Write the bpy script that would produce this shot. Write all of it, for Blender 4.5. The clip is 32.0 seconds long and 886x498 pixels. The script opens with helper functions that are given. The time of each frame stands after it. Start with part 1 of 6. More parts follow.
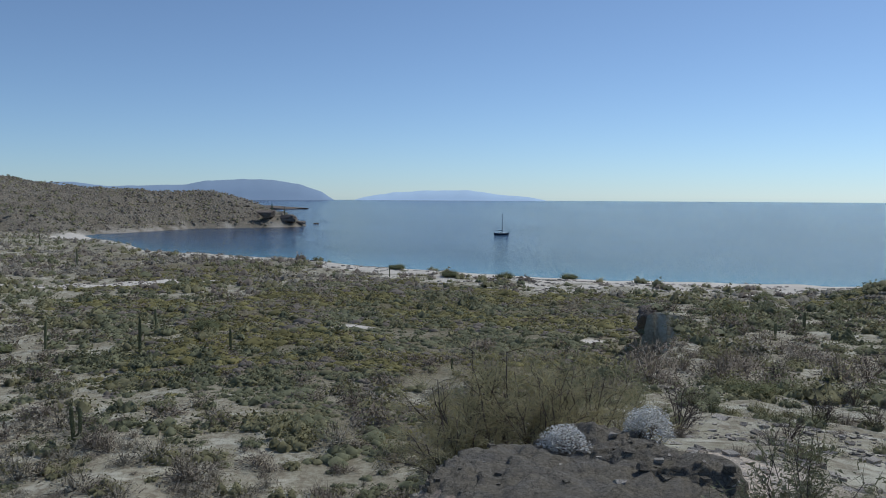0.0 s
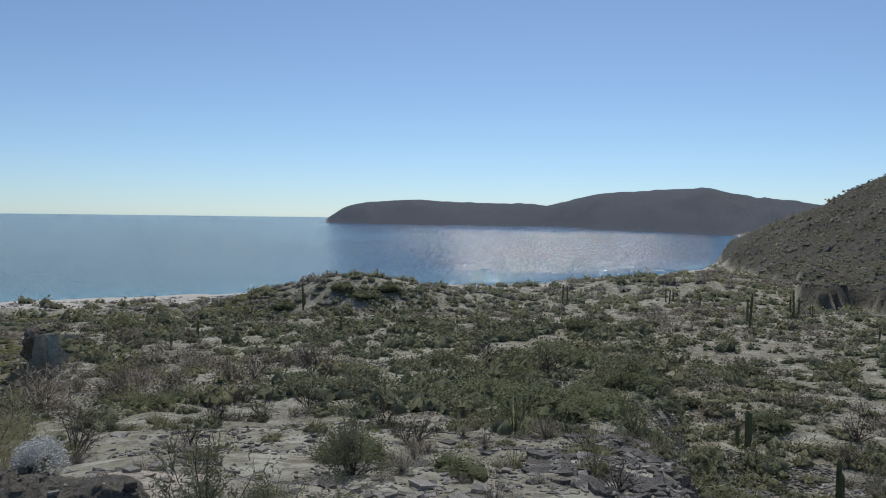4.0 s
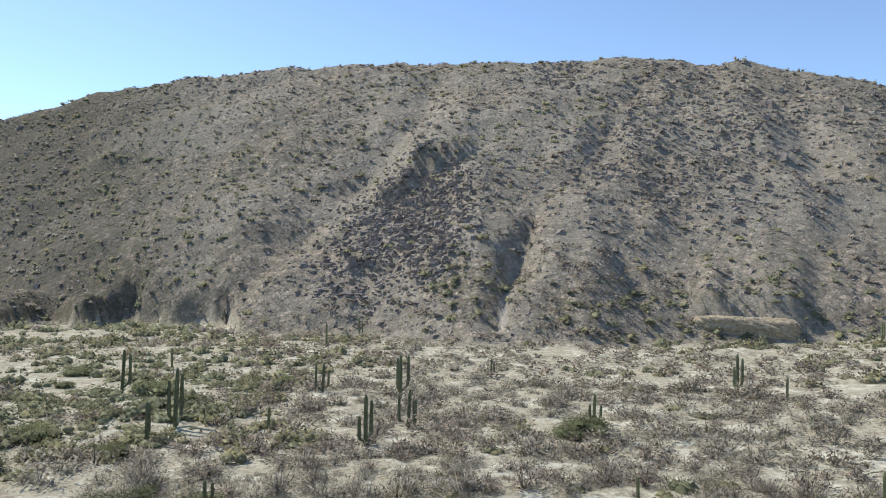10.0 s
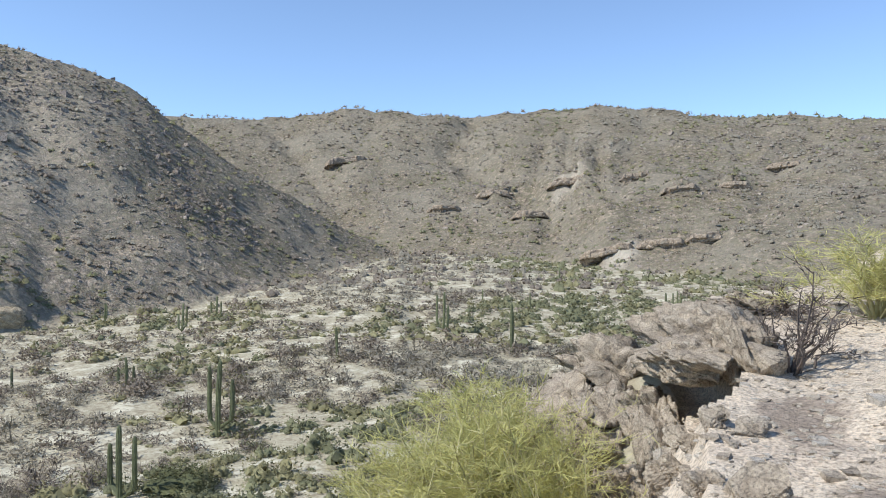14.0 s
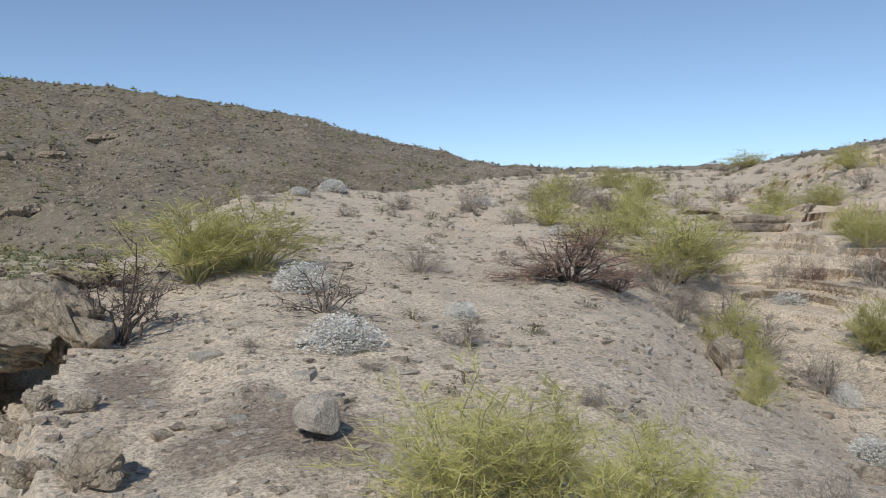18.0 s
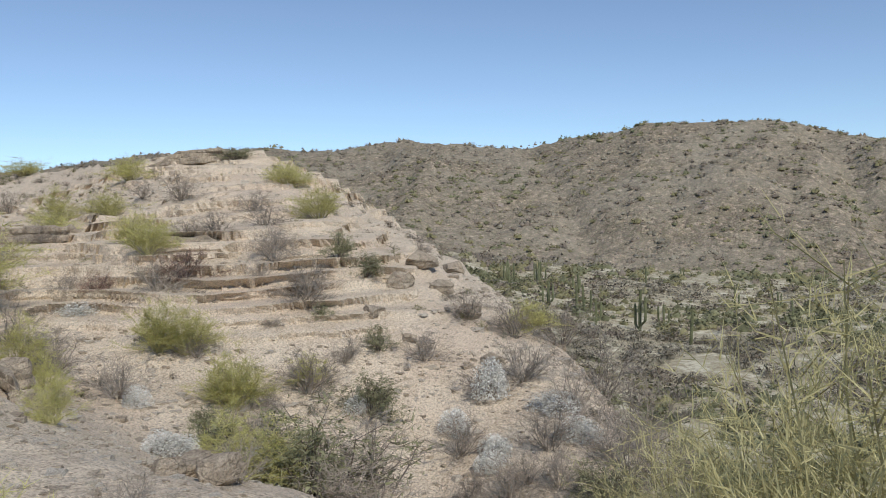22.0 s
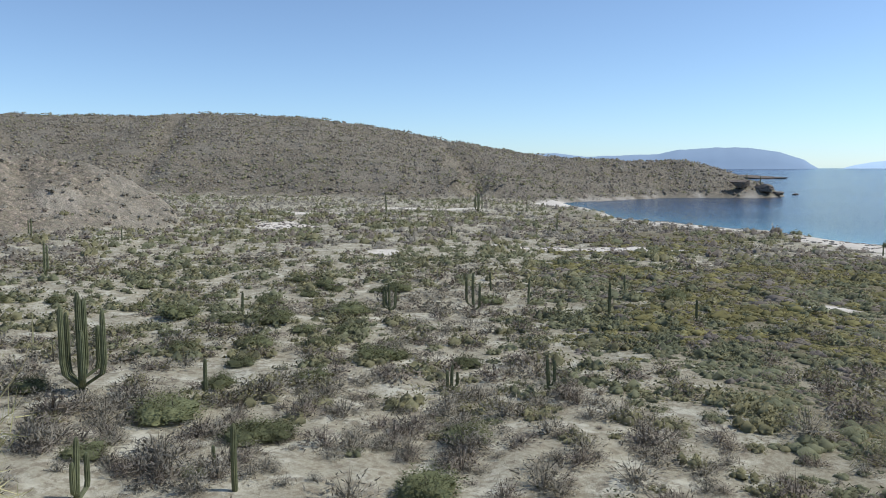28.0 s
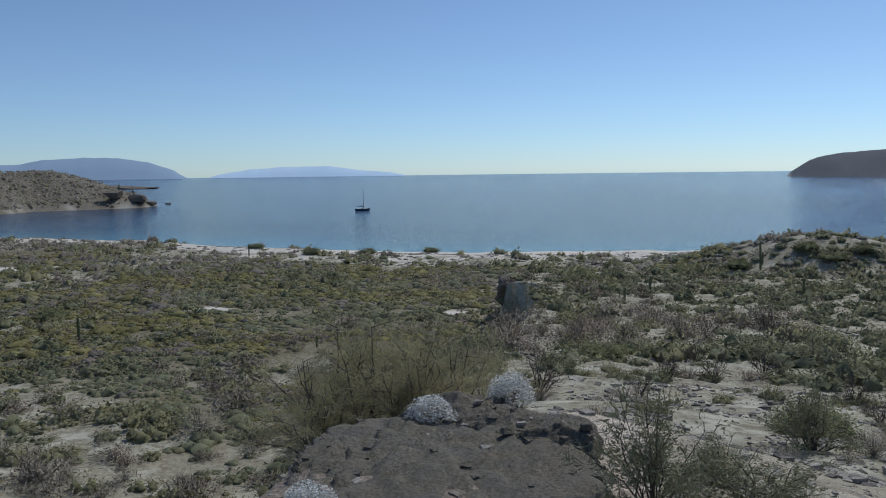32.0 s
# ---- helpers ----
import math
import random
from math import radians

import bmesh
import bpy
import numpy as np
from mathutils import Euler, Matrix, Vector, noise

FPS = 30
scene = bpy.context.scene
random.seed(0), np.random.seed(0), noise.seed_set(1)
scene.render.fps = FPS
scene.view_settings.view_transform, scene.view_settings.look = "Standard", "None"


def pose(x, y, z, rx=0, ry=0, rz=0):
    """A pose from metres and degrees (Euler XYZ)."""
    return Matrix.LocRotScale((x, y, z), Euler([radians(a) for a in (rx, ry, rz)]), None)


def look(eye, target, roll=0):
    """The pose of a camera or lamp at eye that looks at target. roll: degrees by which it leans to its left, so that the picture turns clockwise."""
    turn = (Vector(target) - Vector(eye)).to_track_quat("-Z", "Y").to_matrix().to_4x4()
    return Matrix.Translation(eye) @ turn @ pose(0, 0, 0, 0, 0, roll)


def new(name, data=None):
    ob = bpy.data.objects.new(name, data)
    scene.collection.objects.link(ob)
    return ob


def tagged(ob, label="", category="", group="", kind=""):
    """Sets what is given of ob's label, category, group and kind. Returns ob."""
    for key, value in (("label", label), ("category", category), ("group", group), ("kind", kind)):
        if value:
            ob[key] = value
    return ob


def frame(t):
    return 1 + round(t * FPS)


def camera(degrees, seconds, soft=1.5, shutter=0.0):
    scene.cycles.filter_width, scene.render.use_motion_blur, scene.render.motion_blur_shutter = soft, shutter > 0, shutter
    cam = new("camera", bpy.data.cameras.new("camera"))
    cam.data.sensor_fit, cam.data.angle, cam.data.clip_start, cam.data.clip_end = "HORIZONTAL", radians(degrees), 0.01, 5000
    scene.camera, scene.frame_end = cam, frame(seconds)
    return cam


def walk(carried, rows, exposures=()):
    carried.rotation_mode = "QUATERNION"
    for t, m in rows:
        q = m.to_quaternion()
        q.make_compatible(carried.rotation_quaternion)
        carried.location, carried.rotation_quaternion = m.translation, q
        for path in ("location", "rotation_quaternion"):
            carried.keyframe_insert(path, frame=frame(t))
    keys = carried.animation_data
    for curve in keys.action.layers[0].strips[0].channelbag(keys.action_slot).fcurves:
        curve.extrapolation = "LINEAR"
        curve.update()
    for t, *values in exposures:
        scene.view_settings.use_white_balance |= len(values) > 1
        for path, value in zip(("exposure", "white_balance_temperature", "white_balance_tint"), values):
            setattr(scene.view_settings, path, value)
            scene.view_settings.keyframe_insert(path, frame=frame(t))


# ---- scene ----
EYE = 24.0  # the eye's height over the sea, metres
PATH = [  # seconds, yaw, pitch, roll
    (0, -0.00, -3.77, -0.28), (0.5, -4.46, -3.60, -0.02), (1, -9.96, -3.29, 0.23), (1.5, -16.20, -2.64, 0.10),
    (2, -21.12, -2.21, -0.14), (2.5, -27.76, -2.74, -0.01), (4.5, -45.09, -2.28, -0.55), (5, -49.13, -2.46, -0.09),
    (5.5, -54.38, -2.26, -0.45), (6, -59.96, -1.45, -0.79), (6.5, -67.79, -1.73, -1.44), (7, -72.03, -1.23, -1.01),
    (7.5, -77.44, -0.62, -1.60), (8, -83.56, -0.75, -1.48), (8.5, -90.36, -0.11, -0.91), (9, -95.49, -0.16, -1.05),
    (9.5, -103.01, -0.40, -1.02), (10, -109.59, -0.12, -1.07), (10.5, -116.47, 0.31, -0.65), (11, -121.82, 0.21, -0.78),
    (11.5, -127.55, 0.44, -0.74), (12, -132.69, -0.20, -0.64), (12.5, -140.32, -0.57, -0.83), (13, -148.08, -0.40, -0.66),
    (13.5, -154.07, -0.39, -0.48), (14, -161.42, -0.45, -0.50), (14.5, -168.54, -0.92, -0.06), (16.5, -190.95, -0.97, 0.36),
    (17, -197.75, -1.21, 1.69), (17.5, -203.27, -1.76, 0.86), (18, -207.38, -2.47, 0.51), (18.5, -213.85, -3.57, 0.18),
    (19, -222.28, -3.57, 0.40), (19.5, -229.77, -3.57, 0.03), (20, -235.70, -3.19, 0.56), (20.5, -241.20, -3.68, 0.50),
    (21, -246.89, -2.89, 0.53), (21.5, -251.58, -2.89, 0.92), (22, -255.71, -2.60, 1.40), (22.5, -260.21, -2.58, 1.76),
    (23, -267.33, -3.07, 1.06), (23.5, -273.67, -3.02, 0.91), (24, -278.58, -3.46, 0.39), (24.5, -286.08, -3.89, 0.26),
    (25, -292.46, -4.93, 0.73), (25.5, -298.60, -5.87, 0.65), (27.5, -320.15, -6.52, -0.09), (28, -327.19, -5.97, 0.23),
    (28.5, -335.10, -5.48, -0.10), (29, -340.45, -5.66, 0.23), (29.5, -345.07, -6.01, 0.21), (30, -353.76, -5.60, 0.67),
    (30.5, -359.88, -5.11, 0.23), (31, -364.60, -5.40, 0.44), (31.5, -368.80, -5.37, 0.51), (32, -369.98, -5.58, 0.69),
]
cam = camera(58.05, 32.0, soft=1.0)
STOPS = [(0, -0.62, 5950, 10), (2, -0.66, 6050, 10), (5, -0.66, 6150, 10), (7, -0.62, 6150, 10), (8, -0.3, 6250, 10), (9, 0.22, 6450, 10), (12, 0.72, 6250, 10), (14, 0.6, 6250, 10), (17, 0.0, 6500, 10), (20, -0.2, 6600, 10), (22, -0.05, 6600, 10), (25, 0.18, 6550, 10), (28, 0.03, 6200, 10), (30, -0.4, 6050, 10), (32, -0.64, 5950, 10)]
walk(cam, [(t, pose(0, 0, EYE, 90 + p, r, y)) for t, y, p, r in PATH], STOPS)

# ---- light ----
SUN_AZ, SUN_EL = 50.0, 46.0  # degrees clockwise from +y, degrees over the horizon
world = bpy.data.worlds.new("world")
scene.world = world
world.use_nodes = True
wn = world.node_tree.nodes
sky = wn.new("ShaderNodeTexSky")
sky.sky_type, sky.sun_disc = "NISHITA", False
sky.sun_elevation, sky.sun_rotation = radians(SUN_EL), radians(SUN_AZ)
sky.altitude, sky.air_density, sky.dust_density, sky.ozone_density = 500, 0.8, 0.2, 6.5
haze = wn.new("ShaderNodeHueSaturation")  # thin sea haze
haze.inputs["Saturation"].default_value = 0.84
world.node_tree.links.new(sky.outputs[0], haze.inputs["Color"])
air = wn.new("ShaderNodeMix")  # clear, faintly cyan air
air.data_type, air.blend_type = "RGBA", "MULTIPLY"
air.inputs[0].default_value, air.inputs[7].default_value = 1.0, (0.925, 1.0, 1.0, 1)
world.node_tree.links.new(haze.outputs[0], air.inputs[6])
world.node_tree.links.new(air.outputs[2], wn["Background"].inputs[0])
wn["Background"].inputs[1].default_value = 0.138
sun = new("sun", bpy.data.lights.new("sun", "SUN"))
sun.data.energy, sun.data.angle, sun.data.color = 3.15, radians(0.53), (1.0, 0.95, 0.87)
sa, se = radians(SUN_AZ), radians(SUN_EL)
sun.matrix_world = look((300 * math.sin(sa) * math.cos(se), 300 * math.cos(sa) * math.cos(se), 24 + 300 * math.sin(se)), (0, 0, 24))


# ---- materials ----
def mat(name, rough=0.9, spec=0.2):
    m = bpy.data.materials.new(name)
    m.use_nodes = True
    b = m.node_tree.nodes["Principled BSDF"]
    b.inputs["Roughness"].default_value = rough
    b.inputs["Specular IOR Level"].default_value = spec
    return m, m.node_tree, b


def node(tree, kind, **vals):
    n = tree.nodes.new(kind)
    for k, v in vals.items():
        n.inputs[k].default_value = v
    return n


def noise_tex(tree, scale, detail=4.0, rough=0.6):
    g = tree.nodes.new("ShaderNodeNewGeometry")
    n = node(tree, "ShaderNodeTexNoise", Scale=scale, Detail=detail, Roughness=rough)
    tree.links.new(g.outputs["Position"], n.inputs["Vector"])
    return n.outputs["Fac"]


def ramp(tree, fac, stops):
    r = tree.nodes.new("ShaderNodeValToRGB")
    el = r.color_ramp.elements
    while len(el) < len(stops):
        el.new(0.5)
    for e, (p, c) in zip(el, stops):
        e.position, e.color = p, (*c, 1)
    tree.links.new(fac, r.inputs[0])
    return r.outputs[0]


def blend(tree, fac, a, b, mode="MIX"):
    m = tree.nodes.new("ShaderNodeMix")
    m.data_type, m.blend_type = "RGBA", mode
    for sock, v in ((m.inputs[0], fac), (m.inputs[6], a), (m.inputs[7], b)):
        if isinstance(v, (int, float)):
            sock.default_value = v
        elif isinstance(v, tuple):
            sock.default_value = (*v, 1)
        else:
            tree.links.new(v, sock)
    return m.outputs[2]


def sums(tree, op, a, b):
    m = tree.nodes.new("ShaderNodeMath")
    m.operation = op
    for sock, v in zip(m.inputs, (a, b)):
        if isinstance(v, (int, float)):
            sock.default_value = v
        else:
            tree.links.new(v, sock)
    return m.outputs[0]


def bump(tree, b, height, strength, dist):
    n = node(tree, "ShaderNodeBump", Strength=strength, Distance=dist)
    tree.links.new(height, n.inputs["Height"])
    tree.links.new(n.outputs[0], b.inputs["Normal"])


def attr(tree, name):
    n = tree.nodes.new("ShaderNodeAttribute")
    n.attribute_name = name
    return n


def simple(name, lo, hi, scale, rough=0.85, spec=0.15, relief=0.0, per_object=0.0, leafy=0.0, island=0.0):
    """Two colours mixed by noise at two scales, with relief; per_object and island vary the value from thing to thing and from clump to clump."""
    m, t, b = mat(name, rough, spec)
    f = sums(t, "MULTIPLY_ADD", noise_tex(t, scale), 0.6)
    big = sums(t, "MULTIPLY", noise_tex(t, scale * 0.11), 0.4)
    t.links.new(big, f.node.inputs[2])
    c = ramp(t, f, [(0.32, lo), (0.66, hi)])
    if per_object or island:
        info = t.nodes.new("ShaderNodeObjectInfo" if per_object else "ShaderNodeNewGeometry")
        v = sums(t, "MULTIPLY_ADD", info.outputs["Random" if per_object else "Random Per Island"], per_object or island)
        v.node.inputs[2].default_value = 1 - (per_object or island) / 2
        hsv = t.nodes.new("ShaderNodeHueSaturation")
        t.links.new(v, hsv.inputs["Value"])
        t.links.new(c, hsv.inputs["Color"])
        c = hsv.outputs[0]
    t.links.new(c, b.inputs["Base Color"])
    if relief:
        bump(t, b, noise_tex(t, scale * 3), 0.7, relief)
    if leafy:
        b.inputs["Transmission Weight"].default_value = 0.0
        d = t.nodes.new("ShaderNodeBsdfTranslucent")
        t.links.new(c, d.inputs[0])
        mix = t.nodes.new("ShaderNodeMixShader")
        mix.inputs[0].default_value = leafy
        t.links.new(b.outputs[0], mix.inputs[1])
        t.links.new(d.outputs[0], mix.inputs[2])
        t.links.new(mix.outputs[0], t.nodes["Material Output"].inputs[0])
    return m


# ground: attribute zone = (sand, hillside, succulent mat); base is dry soil
def ground_material():
    m, t, b = mat("desert_ground", 0.95, 0.1)
    z = attr(t, "zone")
    sep = t.nodes.new("ShaderNodeSeparateColor")
    t.links.new(z.outputs["Color"], sep.inputs[0])
    fine, mid, big = noise_tex(t, 3.0, 6), noise_tex(t, 0.35, 5), noise_tex(t, 0.03, 4)
    grit = noise_tex(t, 16.0, 5, 0.7)
    soil = ramp(t, fine, [(0.3, (0.36, 0.30, 0.205)), (0.7, (0.545, 0.475, 0.345))])
    soil = blend(t, ramp(t, mid, [(0.5, (0, 0, 0)), (0.62, (1, 1, 1))]), soil, (0.65, 0.58, 0.44))
    litter = ramp(t, noise_tex(t, 1.3, 6, 0.68), [(0.5, (0, 0, 0)), (0.6, (0.75, 0.75, 0.75))])
    soil = blend(t, litter, soil, ramp(t, grit, [(0.3, (0.17, 0.13, 0.085)), (0.7, (0.36, 0.29, 0.20))]))
    hill = ramp(t, fine, [(0.3, (0.26, 0.205, 0.155)), (0.5, (0.39, 0.315, 0.24)), (0.75, (0.54, 0.455, 0.355))])
    hill = blend(t, ramp(t, mid, [(0.35, (0, 0, 0)), (0.7, (0.7, 0.7, 0.7))]), hill, (0.42, 0.325, 0.255))
    cells = []
    for scale in (0.55, 1.7):
        g = t.nodes.new("ShaderNodeNewGeometry")
        vo = node(t, "ShaderNodeTexVoronoi", Scale=scale)
        t.links.new(g.outputs["Position"], vo.inputs["Vector"])
        tone = t.nodes.new("ShaderNodeSeparateColor")
        t.links.new(vo.outputs["Color"], tone.inputs[0])
        cells.append((vo.outputs["Distance"], tone.outputs[0]))
        hill = blend(t, 0.45, hill, blend(t, 1.0, hill, ramp(t, tone.outputs[0], [(0.1, (0.45, 0.45, 0.47)), (0.6, (1.0, 0.98, 0.96)), (0.95, (1.55, 1.5, 1.45))]), "MULTIPLY"))
        hill = blend(t, 0.5, hill, blend(t, 1.0, hill, ramp(t, vo.outputs["Distance"], [(0.35, (1.1, 1.1, 1.1)), (0.75, (0.55, 0.54, 0.52))]), "MULTIPLY"))
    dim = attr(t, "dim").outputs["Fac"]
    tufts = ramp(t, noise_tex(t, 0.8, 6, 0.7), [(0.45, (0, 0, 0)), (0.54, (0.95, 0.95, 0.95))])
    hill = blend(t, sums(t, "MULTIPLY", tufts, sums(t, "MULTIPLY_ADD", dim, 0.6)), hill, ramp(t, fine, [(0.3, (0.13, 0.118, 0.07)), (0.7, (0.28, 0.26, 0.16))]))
    hill = blend(t, ramp(t, big, [(0.4, (0, 0, 0)), (0.62, (0.45, 0.45, 0.45))]), hill, (0.4, 0.345, 0.27))
    # distance haze mixed into the far hills' base colour
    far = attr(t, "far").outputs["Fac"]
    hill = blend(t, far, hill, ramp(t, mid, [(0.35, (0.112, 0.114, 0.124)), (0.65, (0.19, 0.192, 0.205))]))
    # darkens hill colour: slope shade on the near hill, soil tone behind
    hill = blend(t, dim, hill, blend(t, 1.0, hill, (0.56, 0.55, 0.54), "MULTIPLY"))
    sand = ramp(t, fine, [(0.2, (0.68, 0.605, 0.49)), (0.8, (0.88, 0.81, 0.69))])
    mats = ramp(t, fine, [(0.3, (0.13, 0.105, 0.055)), (0.5, (0.22, 0.18, 0.105)), (0.72, (0.38, 0.315, 0.215))])
    rock = ramp(t, grit, [(0.3, (0.45, 0.36, 0.26)), (0.48, (0.555, 0.47, 0.36)), (0.7, (0.69, 0.605, 0.485))])
    patch = noise_tex(t, 1.1, 5, 0.65)
    rock = blend(t, ramp(t, patch, [(0.44, (0, 0, 0)), (0.6, (0.75, 0.75, 0.75))]), rock, (0.635, 0.55, 0.435))
    rock = blend(t, ramp(t, mid, [(0.45, (0, 0, 0)), (0.66, (0.55, 0.55, 0.55))]), rock, (0.58, 0.47, 0.365))
    stain = attr(t, "stain").outputs["Fac"]
    dark = ramp(t, sums(t, "ADD", sums(t, "MULTIPLY", patch, 0.55), sums(t, "MULTIPLY", stain, 0.45)), [(0.46, (0, 0, 0)), (0.56, (0.85, 0.85, 0.85))])
    rock = blend(t, dark, rock, ramp(t, grit, [(0.3, (0.17, 0.135, 0.105)), (0.7, (0.33, 0.27, 0.215))]))
    beds = node(t, "ShaderNodeTexNoise", Scale=1.0, Detail=5, Roughness=0.62)
    flat = t.nodes.new("ShaderNodeMapping")
    flat.inputs["Scale"].default_value = (0.5, 0.5, 9.0)
    gp = t.nodes.new("ShaderNodeNewGeometry")
    t.links.new(gp.outputs["Position"], flat.inputs["Vector"])
    t.links.new(flat.outputs[0], beds.inputs["Vector"])
    rock = blend(t, 0.2, rock, blend(t, 1.0, rock, ramp(t, beds.outputs["Fac"], [(0.36, (0.5, 0.48, 0.46)), (0.45, (1, 1, 1)), (0.62, (1.18, 1.17, 1.15))]), "MULTIPLY"))
    specks = ramp(t, noise_tex(t, 34.0, 3, 0.6), [(0.38, (0.32, 0.3, 0.29)), (0.48, (1, 1, 1)), (0.64, (1.5, 1.47, 1.42))])
    rock = blend(t, 0.5, rock, blend(t, 1.0, rock, specks, "MULTIPLY"))
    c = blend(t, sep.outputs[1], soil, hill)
    c = blend(t, sep.outputs[2], c, mats)
    c = blend(t, 1.0, c, (0.95, 1.0, 1.01), "MULTIPLY")
    c = blend(t, z.outputs["Alpha"], c, rock)
    c = blend(t, sep.outputs[0], c, sand)
    t.links.new(c, b.inputs["Base Color"])
    h = sums(t, "ADD", fine, sums(t, "MULTIPLY", grit, 0.5))
    rub = sums(t, "MULTIPLY", sums(t, "ADD", cells[0][0], sums(t, "MULTIPLY", cells[1][0], 0.4)), sums(t, "MULTIPLY", sep.outputs[1], -2.6))
    lay = sums(t, "MULTIPLY", beds.outputs["Fac"], sums(t, "MULTIPLY", z.outputs["Alpha"], 0.25))
    flakes = node(t, "ShaderNodeTexVoronoi", Scale=7.0)
    t.links.new(gp.outputs["Position"], flakes.inputs["Vector"])
    lay = sums(t, "ADD", lay, sums(t, "MULTIPLY", flakes.outputs["Distance"], sums(t, "MULTIPLY", z.outputs["Alpha"], -0.15)))
    crags = sums(t, "MULTIPLY", noise_tex(t, 0.55, 8, 0.72), sums(t, "MULTIPLY", sep.outputs[1], 9.0))
    bump(t, b, sums(t, "ADD", sums(t, "ADD", sums(t, "ADD", h, lay), rub), crags), 0.75, 0.12)
    return m


GROUND = ground_material()


def sea_material():
    m, t, b = mat("sea_water", 0.11, 0.5)
    z = attr(t, "shallow")
    deep = ramp(t, noise_tex(t, 0.006, 3), [(0.35, (0.003, 0.02, 0.055)), (0.65, (0.006, 0.033, 0.08))])
    c = blend(t, z.outputs["Fac"], deep, (0.09, 0.26, 0.34))
    t.links.new(c, b.inputs["Base Color"])
    b.inputs["IOR"].default_value = 1.33
    g = t.nodes.new("ShaderNodeNewGeometry")
    side, along_ = t.nodes.new("ShaderNodeVectorMath"), t.nodes.new("ShaderNodeVectorMath")
    for q, d in ((side, (0.643, -0.766, 0)), (along_, (0.766, 0.643, 0))):
        q.operation = "DOT_PRODUCT"
        q.inputs[1].default_value = d
        t.links.new(g.outputs["Position"], q.inputs[0])

    def slope(scale, stretch, detail, gain):
        """Tilt of the surface by noise; stretch scales it along the eye's line to the glint."""
        at_ = t.nodes.new("ShaderNodeCombineXYZ")
        t.links.new(side.outputs["Value"], at_.inputs[0])
        t.links.new(sums(t, "MULTIPLY", along_.outputs["Value"], stretch), at_.inputs[1])
        n = node(t, "ShaderNodeTexNoise", Scale=scale, Detail=detail, Roughness=0.6)
        t.links.new(at_.outputs[0], n.inputs["Vector"])
        less = t.nodes.new("ShaderNodeVectorMath")
        less.operation = "SUBTRACT"
        less.inputs[1].default_value = (0.5, 0.5, 0.5)
        t.links.new(n.outputs["Color"], less.inputs[0])
        out = t.nodes.new("ShaderNodeVectorMath")
        out.operation = "SCALE"
        t.links.new(less.outputs[0], out.inputs[0])
        if isinstance(gain, float):
            out.inputs["Scale"].default_value = gain
        else:
            t.links.new(gain, out.inputs["Scale"])
        return out.outputs[0]

    calm = ramp(t, noise_tex(t, 0.005, 3), [(0.4, (0.55, 0.55, 0.55)), (0.6, (1.0, 1.0, 1.0))])
    glinting = attr(t, "glint_patch").outputs["Fac"]
    ripples = slope(2.2, 1.0, 3.0, sums(t, "MULTIPLY", calm, sums(t, "MULTIPLY_ADD", glinting, -2.4)))
    ripples.node.inputs["Scale"].links[0].from_node.inputs[1].links[0].from_node.inputs[2].default_value = 3.2
    facets = slope(1.6, 0.05, 2.0, sums(t, "MULTIPLY", glinting, 2.7))
    total = t.nodes.new("ShaderNodeVectorMath")
    t.links.new(ripples, total.inputs[0])
    t.links.new(facets, total.inputs[1])
    flat = t.nodes.new("ShaderNodeVectorMath")
    flat.operation = "MULTIPLY_ADD"
    flat.inputs[1].default_value, flat.inputs[2].default_value = (1, 1, 0), (0, 0, 1)
    lean = t.nodes.new("ShaderNodeVectorMath")  # normals leaned towards the eye so that they catch the sun
    lean.operation = "MULTIPLY_ADD"
    lean.inputs[0].default_value = (-0.19, -0.16, 0)
    t.links.new(glinting, lean.inputs[1])
    t.links.new(total.outputs[0], lean.inputs[2])
    t.links.new(lean.outputs[0], flat.inputs[0])
    nrm = t.nodes.new("ShaderNodeVectorMath")
    nrm.operation = "NORMALIZE"
    t.links.new(flat.outputs[0], nrm.inputs[0])
    t.links.new(nrm.outputs[0], b.inputs["Normal"])
    return m


SEA = sea_material()
SCRUB = [
    simple("dry_twigs", (0.18, 0.153, 0.12), (0.345, 0.30, 0.243), 2.5, leafy=0.25, island=0.35),
    simple("olive_leaves", (0.18, 0.17, 0.09), (0.35, 0.33, 0.185), 2.5, leafy=0.25, island=0.45),
    simple("green_leaves", (0.14, 0.15, 0.085), (0.30, 0.30, 0.175), 2.5, leafy=0.25, island=0.45),
    simple("grey_leaves", (0.22, 0.20, 0.155), (0.41, 0.38, 0.305), 2.5, leafy=0.25, island=0.35),
    simple("mat_leaves", (0.165, 0.15, 0.06), (0.33, 0.295, 0.12), 0.4, leafy=0.2, island=0.5),
]


